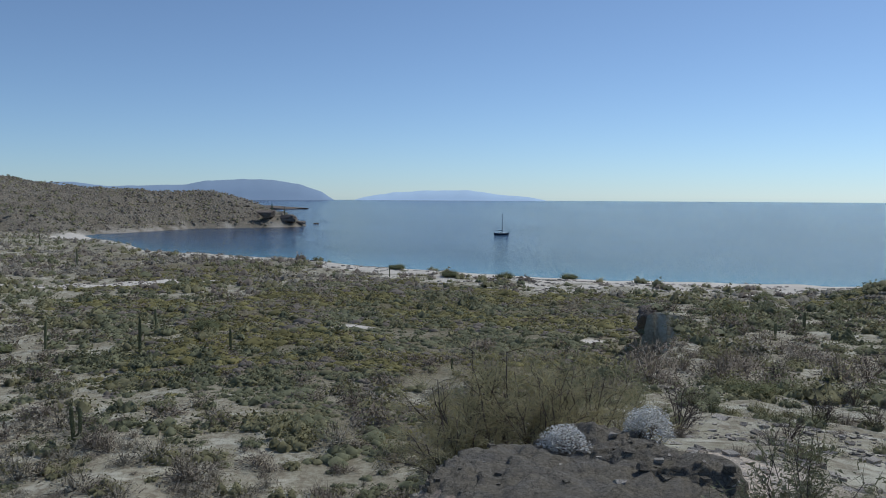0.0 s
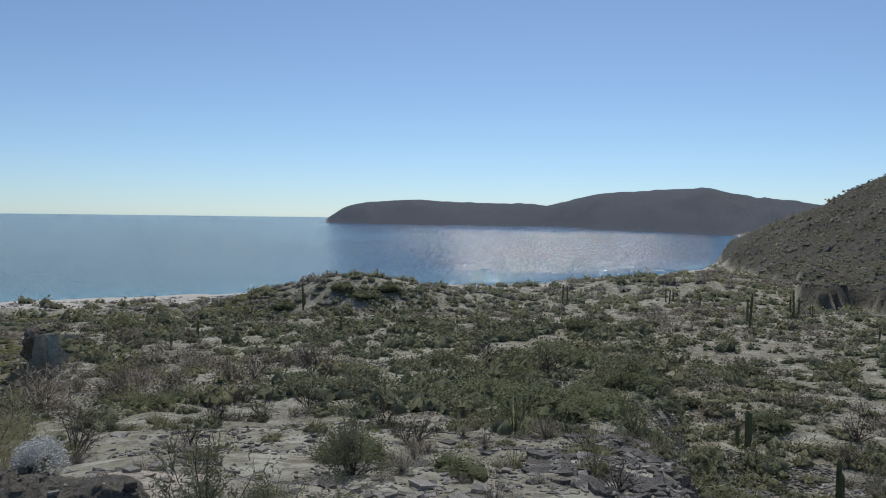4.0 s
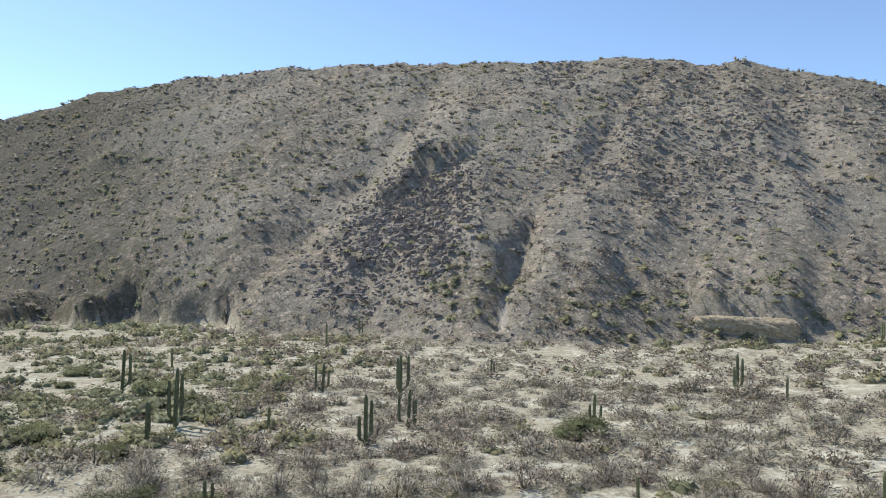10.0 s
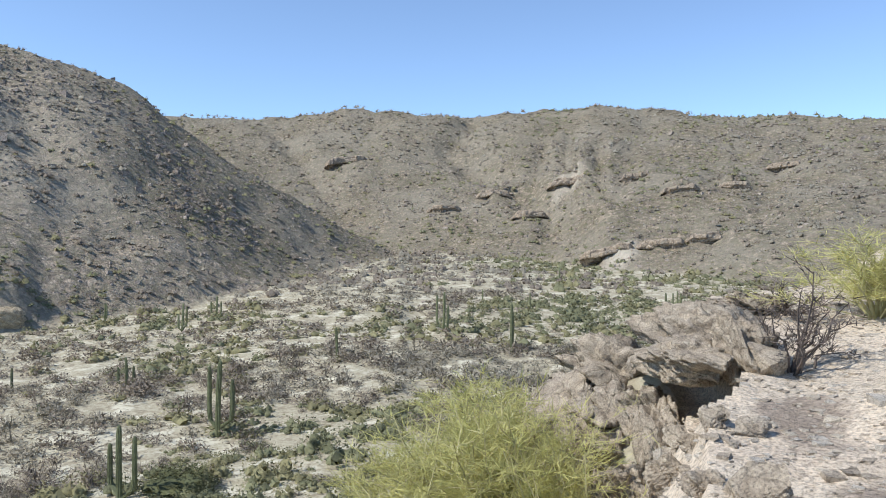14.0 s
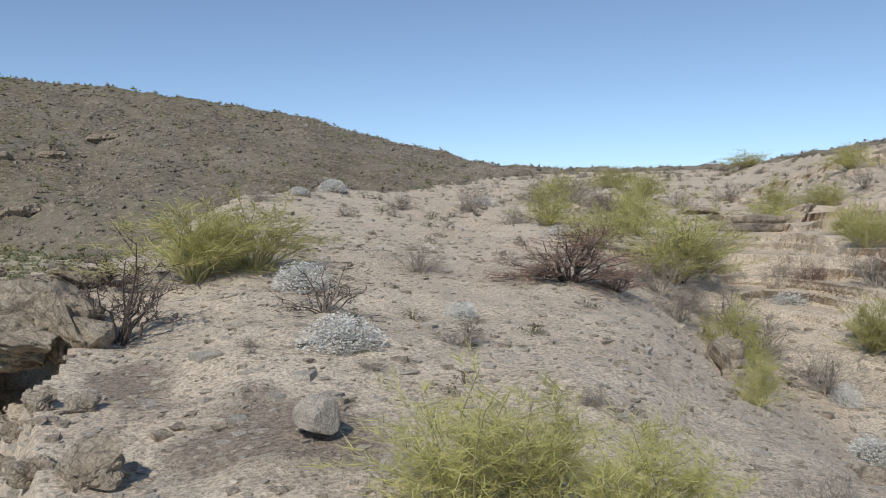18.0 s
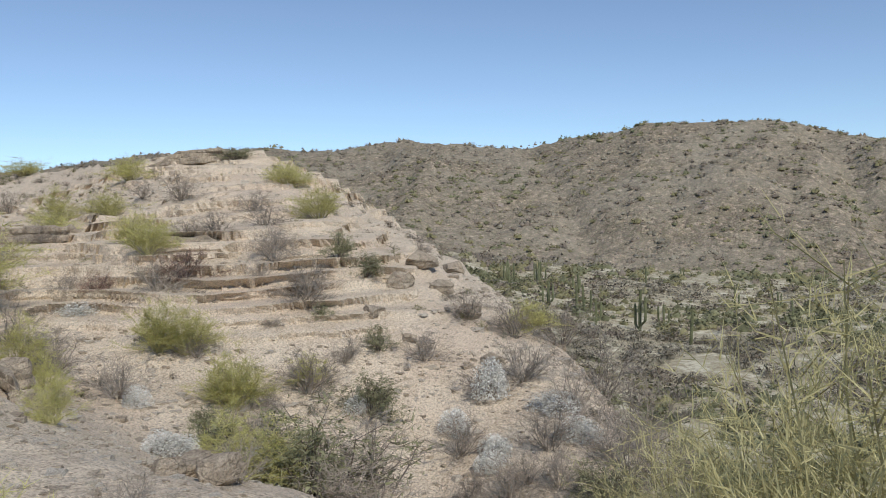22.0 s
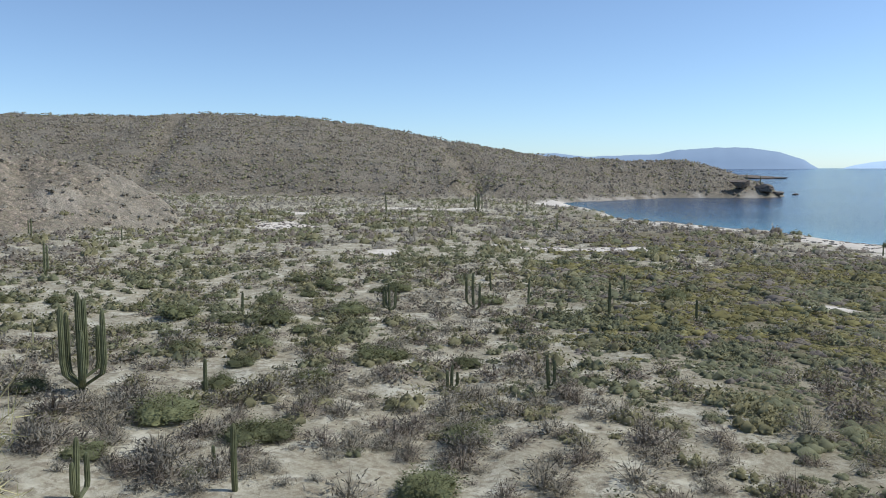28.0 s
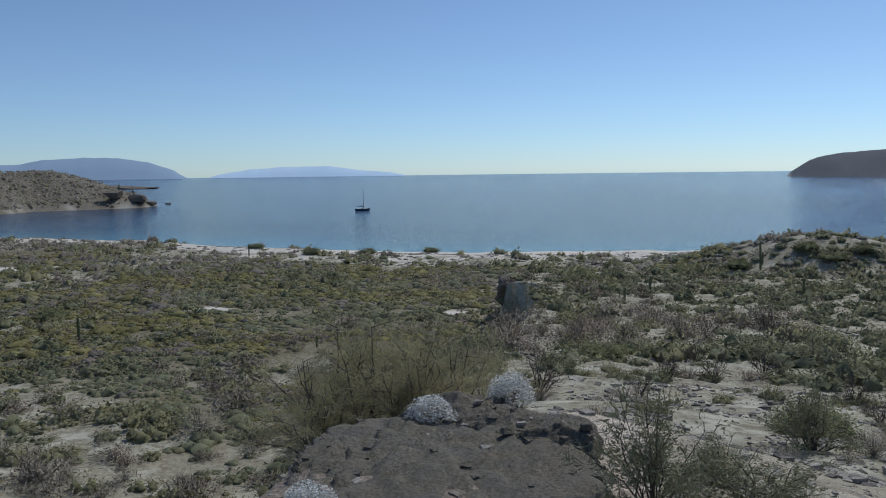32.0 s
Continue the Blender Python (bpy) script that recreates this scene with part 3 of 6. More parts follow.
def rounded(v, f, tall, wild=0.35, seed=0, up=0.25):
    """Outward directions at the vertices of a plant one metre wide, and its faces turned to look outward."""
    d = (v - (0, 0, 0.12 * tall)) * (1, 1, 0.8)
    d = d / (np.linalg.norm(d, axis=1, keepdims=True) + 1e-9)
    d = d + np.random.default_rng(seed).normal(0, wild, (len(v), 3)) + (0, 0, up)
    d = d / (np.linalg.norm(d, axis=1, keepdims=True) + 1e-9)
    n = np.cross(v[f[:, 1]] - v[f[:, 0]], v[f[:, 2]] - v[f[:, 0]])
    flip = (n * d[f].mean(1)).sum(1) < 0
    f = f.copy()
    f[flip] = f[flip][:, ::-1]
    return d, f


def bulk(name, verts, faces, materials, slots=None, smooth_shade=False, normals=None):
    """One mesh object from arrays of vertices and of triangles or quads."""
    me = bpy.data.meshes.new(name)
    n = faces.shape[1]
    me.vertices.add(len(verts))
    me.vertices.foreach_set("co", np.asarray(verts, np.float32).ravel())
    me.loops.add(faces.size)
    me.loops.foreach_set("vertex_index", faces.astype(np.int32).ravel())
    me.polygons.add(len(faces))
    me.polygons.foreach_set("loop_start", np.arange(len(faces), dtype=np.int32) * n)
    me.polygons.foreach_set("loop_total", np.full(len(faces), n, np.int32))
    for m in materials:
        me.materials.append(m)
    if slots is not None:
        me.polygons.foreach_set("material_index", slots.astype(np.int32))
    me.polygons.foreach_set("use_smooth", np.full(len(faces), smooth_shade))
    me.update(calc_edges=True)
    if normals is not None:
        soften(me, normals)
    return new(name, me)


def polar_sheet(radii, azimuths):
    """Vertices' x, y and the quads of a closed polar grid."""
    na, nr = len(azimuths), len(radii)
    a, r = np.meshgrid(np.radians(azimuths), radii)
    idx = np.arange(na * nr).reshape(nr, na)
    nxt = np.roll(idx, -1, axis=1)
    quads = np.stack([idx[:-1], nxt[:-1], nxt[1:], idx[1:]], -1).reshape(-1, 4)[:, ::-1]
    return (r * np.sin(a)).ravel(), (r * np.cos(a)).ravel(), quads


# ---- ground and sea ----
RADII = np.concatenate([[0.0, 0.6], 1.2 * 1.022 ** np.arange(178), np.geomspace(58.5, 188, 82), np.linspace(189, 208, 24), np.geomspace(210, 330, 52), np.geomspace(335, 1000, 56), np.geomspace(1040, 2600, 45), [3500, 4950]])
gx, gy, gq = polar_sheet(RADII, np.arange(0, 360, 0.5))
gz, sand, onhill, mats, bare, _ = land(gx, gy)
ground = tagged(bulk("ground", np.stack([gx, gy, gz], 1), gq, [GROUND], smooth_shade=True), "dry sandy desert ground rising to stony hills", "ground", kind="structure")
zone = ground.data.color_attributes.new("zone", "FLOAT_COLOR", "POINT")
zone.data.foreach_set("color", np.stack([sand, onhill, mats, bare], 1).astype(np.float32).ravel())
fr = ground.data.attributes.new("far", "FLOAT", "POINT")  # distance haze, put as a bluish tint into the far hills' colour
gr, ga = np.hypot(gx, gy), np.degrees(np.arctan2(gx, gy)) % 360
haze_tint = 0.9 * smooth((gr - 950) / 60)
# near hill's slope shade put into its colour; darker soil on the rest
shade_and_soil = np.maximum(0.95 * smooth((98 - ga) / 16) * smooth((ga - 55) / 5), 0.45 * (gr > 200) * smooth((ga - 135) / 8) * smooth((212 - ga) / 8))
shade_and_soil = np.maximum(shade_and_soil, 0.35 * (gr > 440) * smooth((ga - 282) / 6) * smooth((353 - ga) / 3)) * (gr < 950)
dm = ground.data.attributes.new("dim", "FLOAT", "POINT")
dm.data.foreach_set("value", shade_and_soil.astype(np.float32))
fr.data.foreach_set("value", haze_tint.astype(np.float32))
stained = np.exp(-(((np.degrees(np.arctan2(gx, gy)) % 360 - 196) / 8.5) ** 2 + ((np.hypot(gx, gy) - 4.9) / 0.9) ** 2)) + 0.8 * np.exp(-(((np.degrees(np.arctan2(gx, gy)) % 360 - 186) / 4) ** 2 + ((np.hypot(gx, gy) - 6.5) / 0.9) ** 2))
stained = stained + 1.3 * np.exp(-((((ga - 8 + 180) % 360 - 180) / 20) ** 2 + ((gr - 4.2) / 1.5) ** 2))  # dark rock round the outcrop
st = ground.data.attributes.new("stain", "FLOAT", "POINT")
st.data.foreach_set("value", stained.astype(np.float32))

sx, sy, sq = polar_sheet(np.concatenate([np.geomspace(150, 1000, 40), np.geomspace(1050, 4960, 14)]), np.arange(0, 360, 2.0))
water = tagged(bulk("water", np.stack([sx, sy, sx * 0], 1), sq, [SEA], smooth_shade=True), "calm blue sea with turquoise shallows", "sea", kind="structure")
sr, sz = np.hypot(sx, sy), np.degrees(np.arctan2(sx, sy)) % 360
shal = np.exp(-np.maximum(sr - at(SHORE, sz), 0) / 45)
sh = water.data.attributes.new("shallow", "FLOAT", "POINT")
sh.data.foreach_set("value", shal.astype(np.float32))
# patch on the sun's bearing from the eye, to show its glint
glint = np.exp(-((((sz - 50 + 180) % 360) - 180) / 11) ** 2) * smooth((sr - 290) / 90) * (1 - smooth((sr - 900) / 700))
rf = water.data.attributes.new("glint_patch", "FLOAT", "POINT")
rf.data.foreach_set("value", glint.astype(np.float32))


# ---- scrub and stones, too many to count ----
rng = np.random.default_rng(5)


def shrub_shape(fluff, seed, tall=0.85, leaf=(0.16, 0.035), stems=0, core=(0, 0), heart=(0.6, 0.85), radial=0.7, wild=0.6, up=0.35):
    """Triangles of a shrub one metre wide: fine twigs and leaves all through a lobed dome, bare stems at its foot and, far off, a denser heart."""
    g = np.random.default_rng(seed)
    lob = g.uniform(0, 6.28, 4)

    def shell(t, e):
        k = 1 + 0.18 * math.sin(2 * t + lob[0]) + 0.14 * math.sin(3 * t + lob[1] + e) + 0.1 * math.sin(5 * t + lob[2] + 3 * e)
        return np.array([math.cos(t) * math.cos(e) * 0.42 * k, math.sin(t) * math.cos(e) * 0.42 * k, tall * (0.06 + (0.62 + 0.12 * k) * math.sin(e))])

    verts, faces = [], []
    rings, segs = core
    for i in range(rings):
        e = -0.1 + 1.5 * i / rings
        verts += [shell(2 * math.pi * (j + 0.5 * (i % 2)) / segs, e) * g.uniform(*heart) for j in range(segs)]
    if rings:
        verts.append(shell(0, 1.5) * (0.3, 0.3, 1.0) * sum(heart) / 2)
        for i in range(rings - 1):
            for j in range(segs):
                a, b, p, q = i * segs + j, i * segs + (j + 1) % segs, (i + 1) * segs + (j + 1) % segs, (i + 1) * segs + j
                faces += [(a, b, q), (b, p, q)]
        faces += [((rings - 1) * segs + j, (rings - 1) * segs + (j + 1) % segs, rings * segs) for j in range(segs)]
    for _ in range(fluff):
        t, e = g.uniform(0, 2 * math.pi), math.asin(g.uniform(0.0, 1))
        p = shell(t, e) * (g.uniform(0.68, 1.06) if rings else g.uniform(0.25, 1.0) ** 0.5)
        u = p * (1, 1, 0.5) / (np.linalg.norm(p) + 1e-9) * radial + g.normal(0, 0.6, 3)
        u = u / np.linalg.norm(u) * leaf[0] * g.uniform(0.5, 1.3)
        v = np.cross(u, g.normal(0, 1, 3))
        v = v / (np.linalg.norm(v) + 1e-9) * leaf[1] * g.uniform(0.6, 1.4)
        faces.append((len(verts), len(verts) + 1, len(verts) + 2))
        verts += [p - u * 0.5 - v, p - u * 0.5 + v, p + u * 0.6]
    for _ in range(stems):
        t, e = g.uniform(0, 2 * math.pi), g.uniform(0.15, 1.45)
        d = shell(t, e) * g.uniform(0.8, 1.25)
        w = np.array([-math.sin(t), math.cos(t), 0.3]) * 0.008
        faces.append((len(verts), len(verts) + 1, len(verts) + 2))
        verts += [d * 0.08 - w, d * 0.08 + w, d]
    v = np.array(verts)
    v[:, 2] = np.maximum(v[:, 2], -0.05)
    d, f = rounded(v, np.array(faces), tall, wild, seed, up)
    return v, f, d


def clump(seed, lobes, rings, segs, fringe, leaf, tall=0.8, wild=0.25, up=0.5, full=1.0, stems=0):
    """Triangles of a shrub one metre wide: several soft lobes close together, all over them small leaves or twigs that break the outline."""
    g = np.random.default_rng(seed)
    verts, faces, dirs = [], [], []
    turn = g.uniform(0, 6.28)
    for k in range(lobes):
        t = turn + 2.4 * k
        far = 0.0 if lobes == 1 else g.uniform(0.12, 0.27)
        rad = (0.42 if lobes == 1 else g.uniform(0.19, 0.3))
        c = np.array([math.cos(t) * far, math.sin(t) * far, tall * g.uniform(0.1, 0.22)])
        high = tall * (0.78 if lobes == 1 else g.uniform(0.45, 0.8)) - c[2]
        base = len(verts)

        def skin(az, e):
            return np.array([math.cos(az) * math.cos(e) * rad, math.sin(az) * math.cos(e) * rad, (high if e > 0 else c[2] + 0.03) * math.sin(e)])

        def facing(p):
            q = p * (1, 1, rad / high) + (0, 0, up * rad) + g.normal(0, wild * rad, 3)
            return q / (np.linalg.norm(q) + 1e-9)

        for i in range(rings):
            e = -0.55 + 1.75 * i / rings
            for j in range(segs):
                p = skin(2 * math.pi * (j + 0.5 * (i % 2)) / segs, e) * g.uniform(0.8, 1.12) * full
                verts.append(c + p)
                dirs.append(facing(p))
        if rings:
            p = skin(0, 1.5) * full
            verts.append(c + p)
            dirs.append(facing(p))
        for i in range(rings - 1):
            for j in range(segs):
                a, b = base + i * segs + j, base + i * segs + (j + 1) % segs
                faces += [(a, b, a + segs), (b, b + segs, a + segs)]
        faces += [(base + (rings - 1) * segs + j, base + (rings - 1) * segs + (j + 1) % segs, base + rings * segs) for j in range(segs if rings else 0)]
        for _ in range(fringe // lobes):
            p = skin(g.uniform(0, 6.28), math.asin(g.uniform(-0.15, 1))) * (g.uniform(full, 1.1) if rings else g.uniform(0.2, 1.1) ** 0.6)
            d = facing(p)
            u = p / np.linalg.norm(p) * 0.8 + g.normal(0, 0.6, 3) + (0, 0, 0.25)
            u = u / np.linalg.norm(u) * leaf[0] * g.uniform(0.5, 1.4)
            v = np.cross(u, g.normal(0, 1, 3))
            v = v / (np.linalg.norm(v) + 1e-9) * leaf[1] * g.uniform(0.6, 1.4)
            faces.append((len(verts), len(verts) + 1, len(verts) + 2))
            verts += [c + p - v, c + p + v, c + p + u]
            dirs += [d, d, d]
    for _ in range(stems):
        t, e = g.uniform(0, 6.28), g.uniform(0.2, 1.4)
        d = np.array([math.cos(t) * math.cos(e) * 0.5, math.sin(t) * math.cos(e) * 0.5, tall * math.sin(e)]) * g.uniform(0.7, 1.15)
        w = np.array([-math.sin(t), math.cos(t), 0.3]) * 0.008
        faces.append((len(verts), len(verts) + 1, len(verts) + 2))
        verts += [d * 0.08 - w, d * 0.08 + w, d]
        dirs += [d / np.linalg.norm(d)] * 3
    v, d, f = np.array(verts), np.array(dirs), np.array(faces)
    v[:, 2] = np.maximum(v[:, 2], -0.05)
    n = np.cross(v[f[:, 1]] - v[f[:, 0]], v[f[:, 2]] - v[f[:, 0]])
    flip = (n * d[f].mean(1)).sum(1) < 0
    f[flip] = f[flip][:, ::-1]
    return v, f, d


def stone_shape(seed):
    """A broken stone: a box of eight pushed corners, twelve triangles."""
    g = np.random.default_rng(seed)
    c = np.array([[x, y, z] for z in (-0.3, 0.42) for y in (-0.5, 0.5) for x in (-0.5, 0.5)]) * g.uniform(0.65, 1.05, (8, 1)) + g.normal(0, 0.1, (8, 3))
    q = [(0, 2, 3, 1), (4, 5, 7, 6), (0, 1, 5, 4), (1, 3, 7, 5), (3, 2, 6, 7), (2, 0, 4, 6)]
    return c, np.array([t for a, b, d, e in q[1:] for t in ((a, b, d), (a, d, e))])


def strew(name, shapes, px, py, size, squash, materials, slot, sink=0.05, label="", category="scrub", split=0):
    """Copies of the shapes at the places, joined into one object."""
    pz = height(px, py)
    n = len(px)
    turn, pick = rng.uniform(0, 2 * math.pi, n), rng.integers(len(shapes), size=n)
    if split:  # leafy shapes first, then as many twiggy ones
        pick = pick % split + np.where((slot == 0) | (slot == 3), split, 0)
    vs, fs, ms, ds, base = [], [], [], [], 0
    for k, (v, f, *d) in enumerate(shapes):
        i = np.where(pick == k)[0]
        if not len(i):
            continue
        c, s = np.cos(turn[i])[:, None], np.sin(turn[i])[:, None]
        sz = size[i][:, None]
        w = np.stack([(v[:, 0] * c - v[:, 1] * s) * sz + px[i][:, None], (v[:, 0] * s + v[:, 1] * c) * sz + py[i][:, None],
                      v[:, 2] * sz * squash[i][:, None] + (pz[i] - sink * size[i])[:, None]], -1).reshape(-1, 3)
        vs.append(w)
        if d:
            d = d[0]
            ds.append(np.stack([d[:, 0] * c - d[:, 1] * s, d[:, 0] * s + d[:, 1] * c, d[:, 2] + 0 * c], -1).reshape(-1, 3))
        fs.append((f[None] + (np.arange(len(i)) * len(v))[:, None, None] + base).reshape(-1, 3))
        ms.append(np.repeat(slot[i], len(f)))
        base += len(w)
    ob = bulk(name, np.concatenate(vs), np.concatenate(fs), materials, np.concatenate(ms), smooth_shade=category == "scrub", normals=np.concatenate(ds) if ds else None)
    return tagged(ob, label, category, kind="stuff")


def ring_points(n, r0, r1, power=1.0):
    """Random places between two radii; power 1 is even over the ground."""
    a = rng.uniform(0, 2 * math.pi, n)
    r = (r0 ** (2 / power) + rng.uniform(0, 1, n) * (r1 ** (2 / power) - r0 ** (2 / power))) ** (power / 2)
    return r * np.sin(a), r * np.cos(a)


def kinds(x, y, onhill, mats, seed):
    """Which sort of scrub grows where, in drifts."""
    n = fbm(x / 30, y / 30, seed, 3) + rng.normal(0, 0.22, len(x))
    a = np.degrees(np.arctan2(x, y)) % 360
    green = at(table((0, -0.1), (35, 0.0), (50, 0.1), (82, 0.08), (102, -0.18), (150, -0.2), (165, -0.1), (175, -0.04), (190, -0.2), (250, -0.1), (285, 0.0), (300, 0.04), (335, 0.04), (350, 0.0)), a)
    k = np.where(n + green > 0.22, 2, np.where(n + green > 0.02, 1, np.where(n > -0.22, 0, 3)))
    return k


def unseen(x, y, z):
    """Ground that lies behind the ridge or behind a hill's crest."""
    r, a = np.hypot(x, y), np.degrees(np.arctan2(x, y)) % 360
    el = np.degrees(np.arctan2(z + 1.5 - EYE, r))
    crest = np.where((a > 60) & (a < 143), at(HILL_RC, a), np.where((a > 160) & (a < 300), at(BACK_RC, a), 9999))
    return ((r > at(RIDGE_R, a) + 2) & (el < at(RIDGE_EL, a) - 0.4)) | (r > crest + 14)


def scrub_ring(name, n, r0, r1, shapes, smin, smax, label, power=1.0, squash=0.75, hill_keep=1.0, spread=0.33, open_to=0.36, split=0):
    x, y = ring_points(n, r0, r1, power)
    z, sd, oh, mt, br, rid = land(x, y)
    open_sand = fbm(x / 9, y / 9, 77, 3)
    keep = (z > 0.9) & (sd < 0.5 + 0.3 * rng.uniform(0, 1, n)) & (open_sand < open_to + oh) & (~(rid & (br > 0.3)))
    a = np.degrees(np.arctan2(x, y)) % 360
    keep &= (rng.uniform(0, 1, n) < 0.8) | ~(rid & (a > 9) & (a < 38) & (np.hypot(x, y) < 90))
    keep &= (rng.uniform(0, 1, n) < np.where(oh > 0.5, np.where(np.degrees(np.arctan2(x, y)) % 360 > 222, 0.75, 1), 1)) & (rng.uniform(0, 1, n) < np.where(mt > 0.35, 0.55, 1))
    keep &= (rng.uniform(0, 1, n) < 0.2) | ~unseen(x, y, z)
    x, y, oh, mt = x[keep], y[keep], oh[keep], mt[keep]
    s = rng.uniform(smin, smax, len(x)) * np.clip(np.hypot(x, y) / 35, 0.3, 1) * np.exp(rng.normal(0, spread, len(x)))
    s = np.minimum(s, smax * 1.35)
    az = np.degrees(np.arctan2(x, y)) % 360
    s *= np.where(oh > 0.5, np.where((az > 222) & (np.hypot(x, y) < 345), 1.15, np.where(az > 140, 1.0, 0.95)), 1)
    s *= np.where((oh < 0.5) & (np.hypot(x, y) > 170) & (np.hypot(x, y) < 340) & (smax > 2), 1.45, 1)
    q = squash * rng.uniform(0.65, 1.35, len(x)) * np.where(oh > 0.5, 0.95, 1)
    return strew(name, shapes, x, y, s, q, SCRUB, kinds(x, y, oh, mt, 61), label=label, split=split)


def both(leafy, twiggy, seed):
    return [clump(seed + k, **leafy) for k in range(5)] + [clump(seed + k + 7, **twiggy) for k in range(5)]


scrub_ring("near_scrub", 1300, 9, 36, both(dict(lobes=6, rings=2, segs=6, fringe=520, leaf=(0.05, 0.009), full=0.45, stems=40), dict(lobes=5, rings=0, segs=6, fringe=520, leaf=(0.09, 0.0055), full=0.95, stems=70, wild=0.25, up=0.9), 0), 0.7, 2.4,
           "dry grey-brown and olive desert shrubs on sand", 1.0, 0.62, split=5)
scrub_ring("desert_scrub", 2900, 36, 66, both(dict(lobes=6, rings=2, segs=5, fringe=220, leaf=(0.062, 0.018), full=0.5, wild=0.35), dict(lobes=6, rings=0, segs=5, fringe=270, leaf=(0.092, 0.013), full=0.95, stems=34, wild=0.25, up=0.9), 90), 1.1, 3.7,
           "dry grey-brown and olive shrubs on sandy ground", 1.0, 0.58, spread=0.4, split=5)
scrub_ring("middle_scrub", 7600, 66, 105, both(dict(lobes=4, rings=2, segs=5, fringe=70, leaf=(0.085, 0.034), full=0.55, wild=0.35), dict(lobes=5, rings=0, segs=5, fringe=115, leaf=(0.1, 0.026), full=0.95, stems=14, wild=0.25, up=0.9), 50), 1.2, 3.7,
           "dry grey and olive shrubs on the plain", 1.0, 0.58, spread=0.4, split=5)
scrub_ring("plain_scrub", 16000, 105, 170, both(dict(lobes=2, rings=2, segs=5, fringe=30, leaf=(0.12, 0.05), full=0.7, wild=0.35), dict(lobes=3, rings=0, segs=5, fringe=38, leaf=(0.125, 0.058), full=0.95, wild=0.25, up=0.9), 10), 1.2, 3.5,
           "olive and grey desert shrubs on the plain", 1.0, 0.58, spread=0.4, split=5)
scrub_ring("far_scrub", 32000, 170, 340, [clump(k + 20, 2, 2, 5, 14, (0.15, 0.06), wild=0.4, up=1.5, full=0.85) for k in range(8)], 0.9, 2.6, "low dry scrub over plain and hillsides", 1.0, 0.6, spread=0.5)
scrub_ring("hill_tufts", 75000, 150, 340, [clump(k + 35, 1, 0, 4, 6, (0.3, 0.1), wild=0.4, up=1.5) for k in range(6)], 0.45, 1.1, "small dry tufts between the stones of the hillsides", 1.0, 0.6)
scrub_ring("distant_scrub", 55000, 340, 600, [clump(k + 30, 1, 1, 5, 5, (0.25, 0.1), wild=0.35, up=1.4) for k in range(6)], 1.1, 3.2, "scattered dry scrub on far hillsides", 1.0, 0.6)
# low succulent mats between the ridge and the beach
x, y = ring_points(230000, 42, 235, 1.0)
a = np.degrees(np.arctan2(x, y)) % 360
k = (a > 328) | (a < 34)
x, y = x[k], y[k]
zb, sdb, ohb, mtb, _, _ = land(x, y)
k = (mtb > 0.3 * rng.uniform(0, 1, len(x)) + 0.12) & (sdb < 0.5) & (fbm(x / 6, y / 6, 78, 3) < 0.26)
x, y = x[k], y[k]
drift = fbm(x / 16, y / 16, 79, 3) + rng.normal(0, 0.13, len(x)) + (np.hypot(x, y) - 110) / 500
for name, k, shapes in (("mat_scrub", np.hypot(x, y) < 95, [clump(s + 60, 3, 2, 6, 24, (0.09, 0.03), tall=0.6, up=0.6) for s in range(8)]),
                        ("far_mat_scrub", np.hypot(x, y) >= 95, [clump(s + 60, 1, 2, 5, 6, (0.16, 0.07), tall=0.6, up=0.7) for s in range(8)])):
    d = drift[k]
    strew(name, shapes, x[k], y[k], rng.uniform(0.7, 1.9, len(d)) * np.exp(rng.normal(0, 0.35, len(d))), rng.uniform(0.3, 0.65, len(d)), SCRUB,
          np.where(d > 0.02, 4, np.where(d > -0.1, 0, np.where(d > -0.2, 1, 2))), label="low olive and yellow-green succulent mats on sand")
# bushes over the dune mound and along the head of the beach
x, y = ring_points(16000, 140, 262, 1.0)
a, r = np.degrees(np.arctan2(x, y)) % 360, np.hypot(x, y)
gap = at(SHORE, a) - r
k = ((a > 25) & (a < 49) & (r > 148) & (r < 205)) | (((a > 338) | (a < 27)) & (gap > 44) & (gap < 72) & (fbm(x / 11, y / 11, 83, 3) > 0.04))
x, y = x[k], y[k]
strew("dune_scrub", [clump(s + 130, 4, 2, 6, 40, (0.09, 0.035)) for s in range(6)], x, y, rng.uniform(1.3, 3.6, len(x)), rng.uniform(0.4, 0.65, len(x)), SCRUB, rng.choice([1, 2, 2, 3], len(x)),
      label="rounded grey-green bushes over the dunes")
x, y = ring_points(120000, 470, 850, 1.0)
a = np.degrees(np.arctan2(x, y)) % 360
k = (a > 283) & (a < 350)
x, y = x[k], y[k]
zb, _, ohb, _, _, _ = land(x, y)
k = (ohb > 0.5) & (zb > 2) & (np.hypot(x, y) < at(HEAD_RC, a[k]) + 20)
x, y = x[k], y[k]
strew("headland_scrub", [clump(s + 40, 1, 1, 5, 2, (0.25, 0.1), up=0.9) for s in range(6)], x, y, rng.uniform(2.0, 4.6, len(x)), rng.uniform(0.45, 0.7, len(x)), SCRUB, rng.choice([0, 0, 3, 1], len(x)),
      label="dense brown scrub over the headland")
x, y = ring_points(9000, 5, 75, 1.2)
_, _, _, _, br, rid = land(x, y)
a = np.degrees(np.arctan2(x, y)) % 360
k = rid & (br > 0.25) & (a > 168) & (a < 270) & (fbm(x / 4, y / 4, 33) + 0.006 * np.hypot(x, y) > 0.08)
x, y = x[k][:800], y[k][:800]
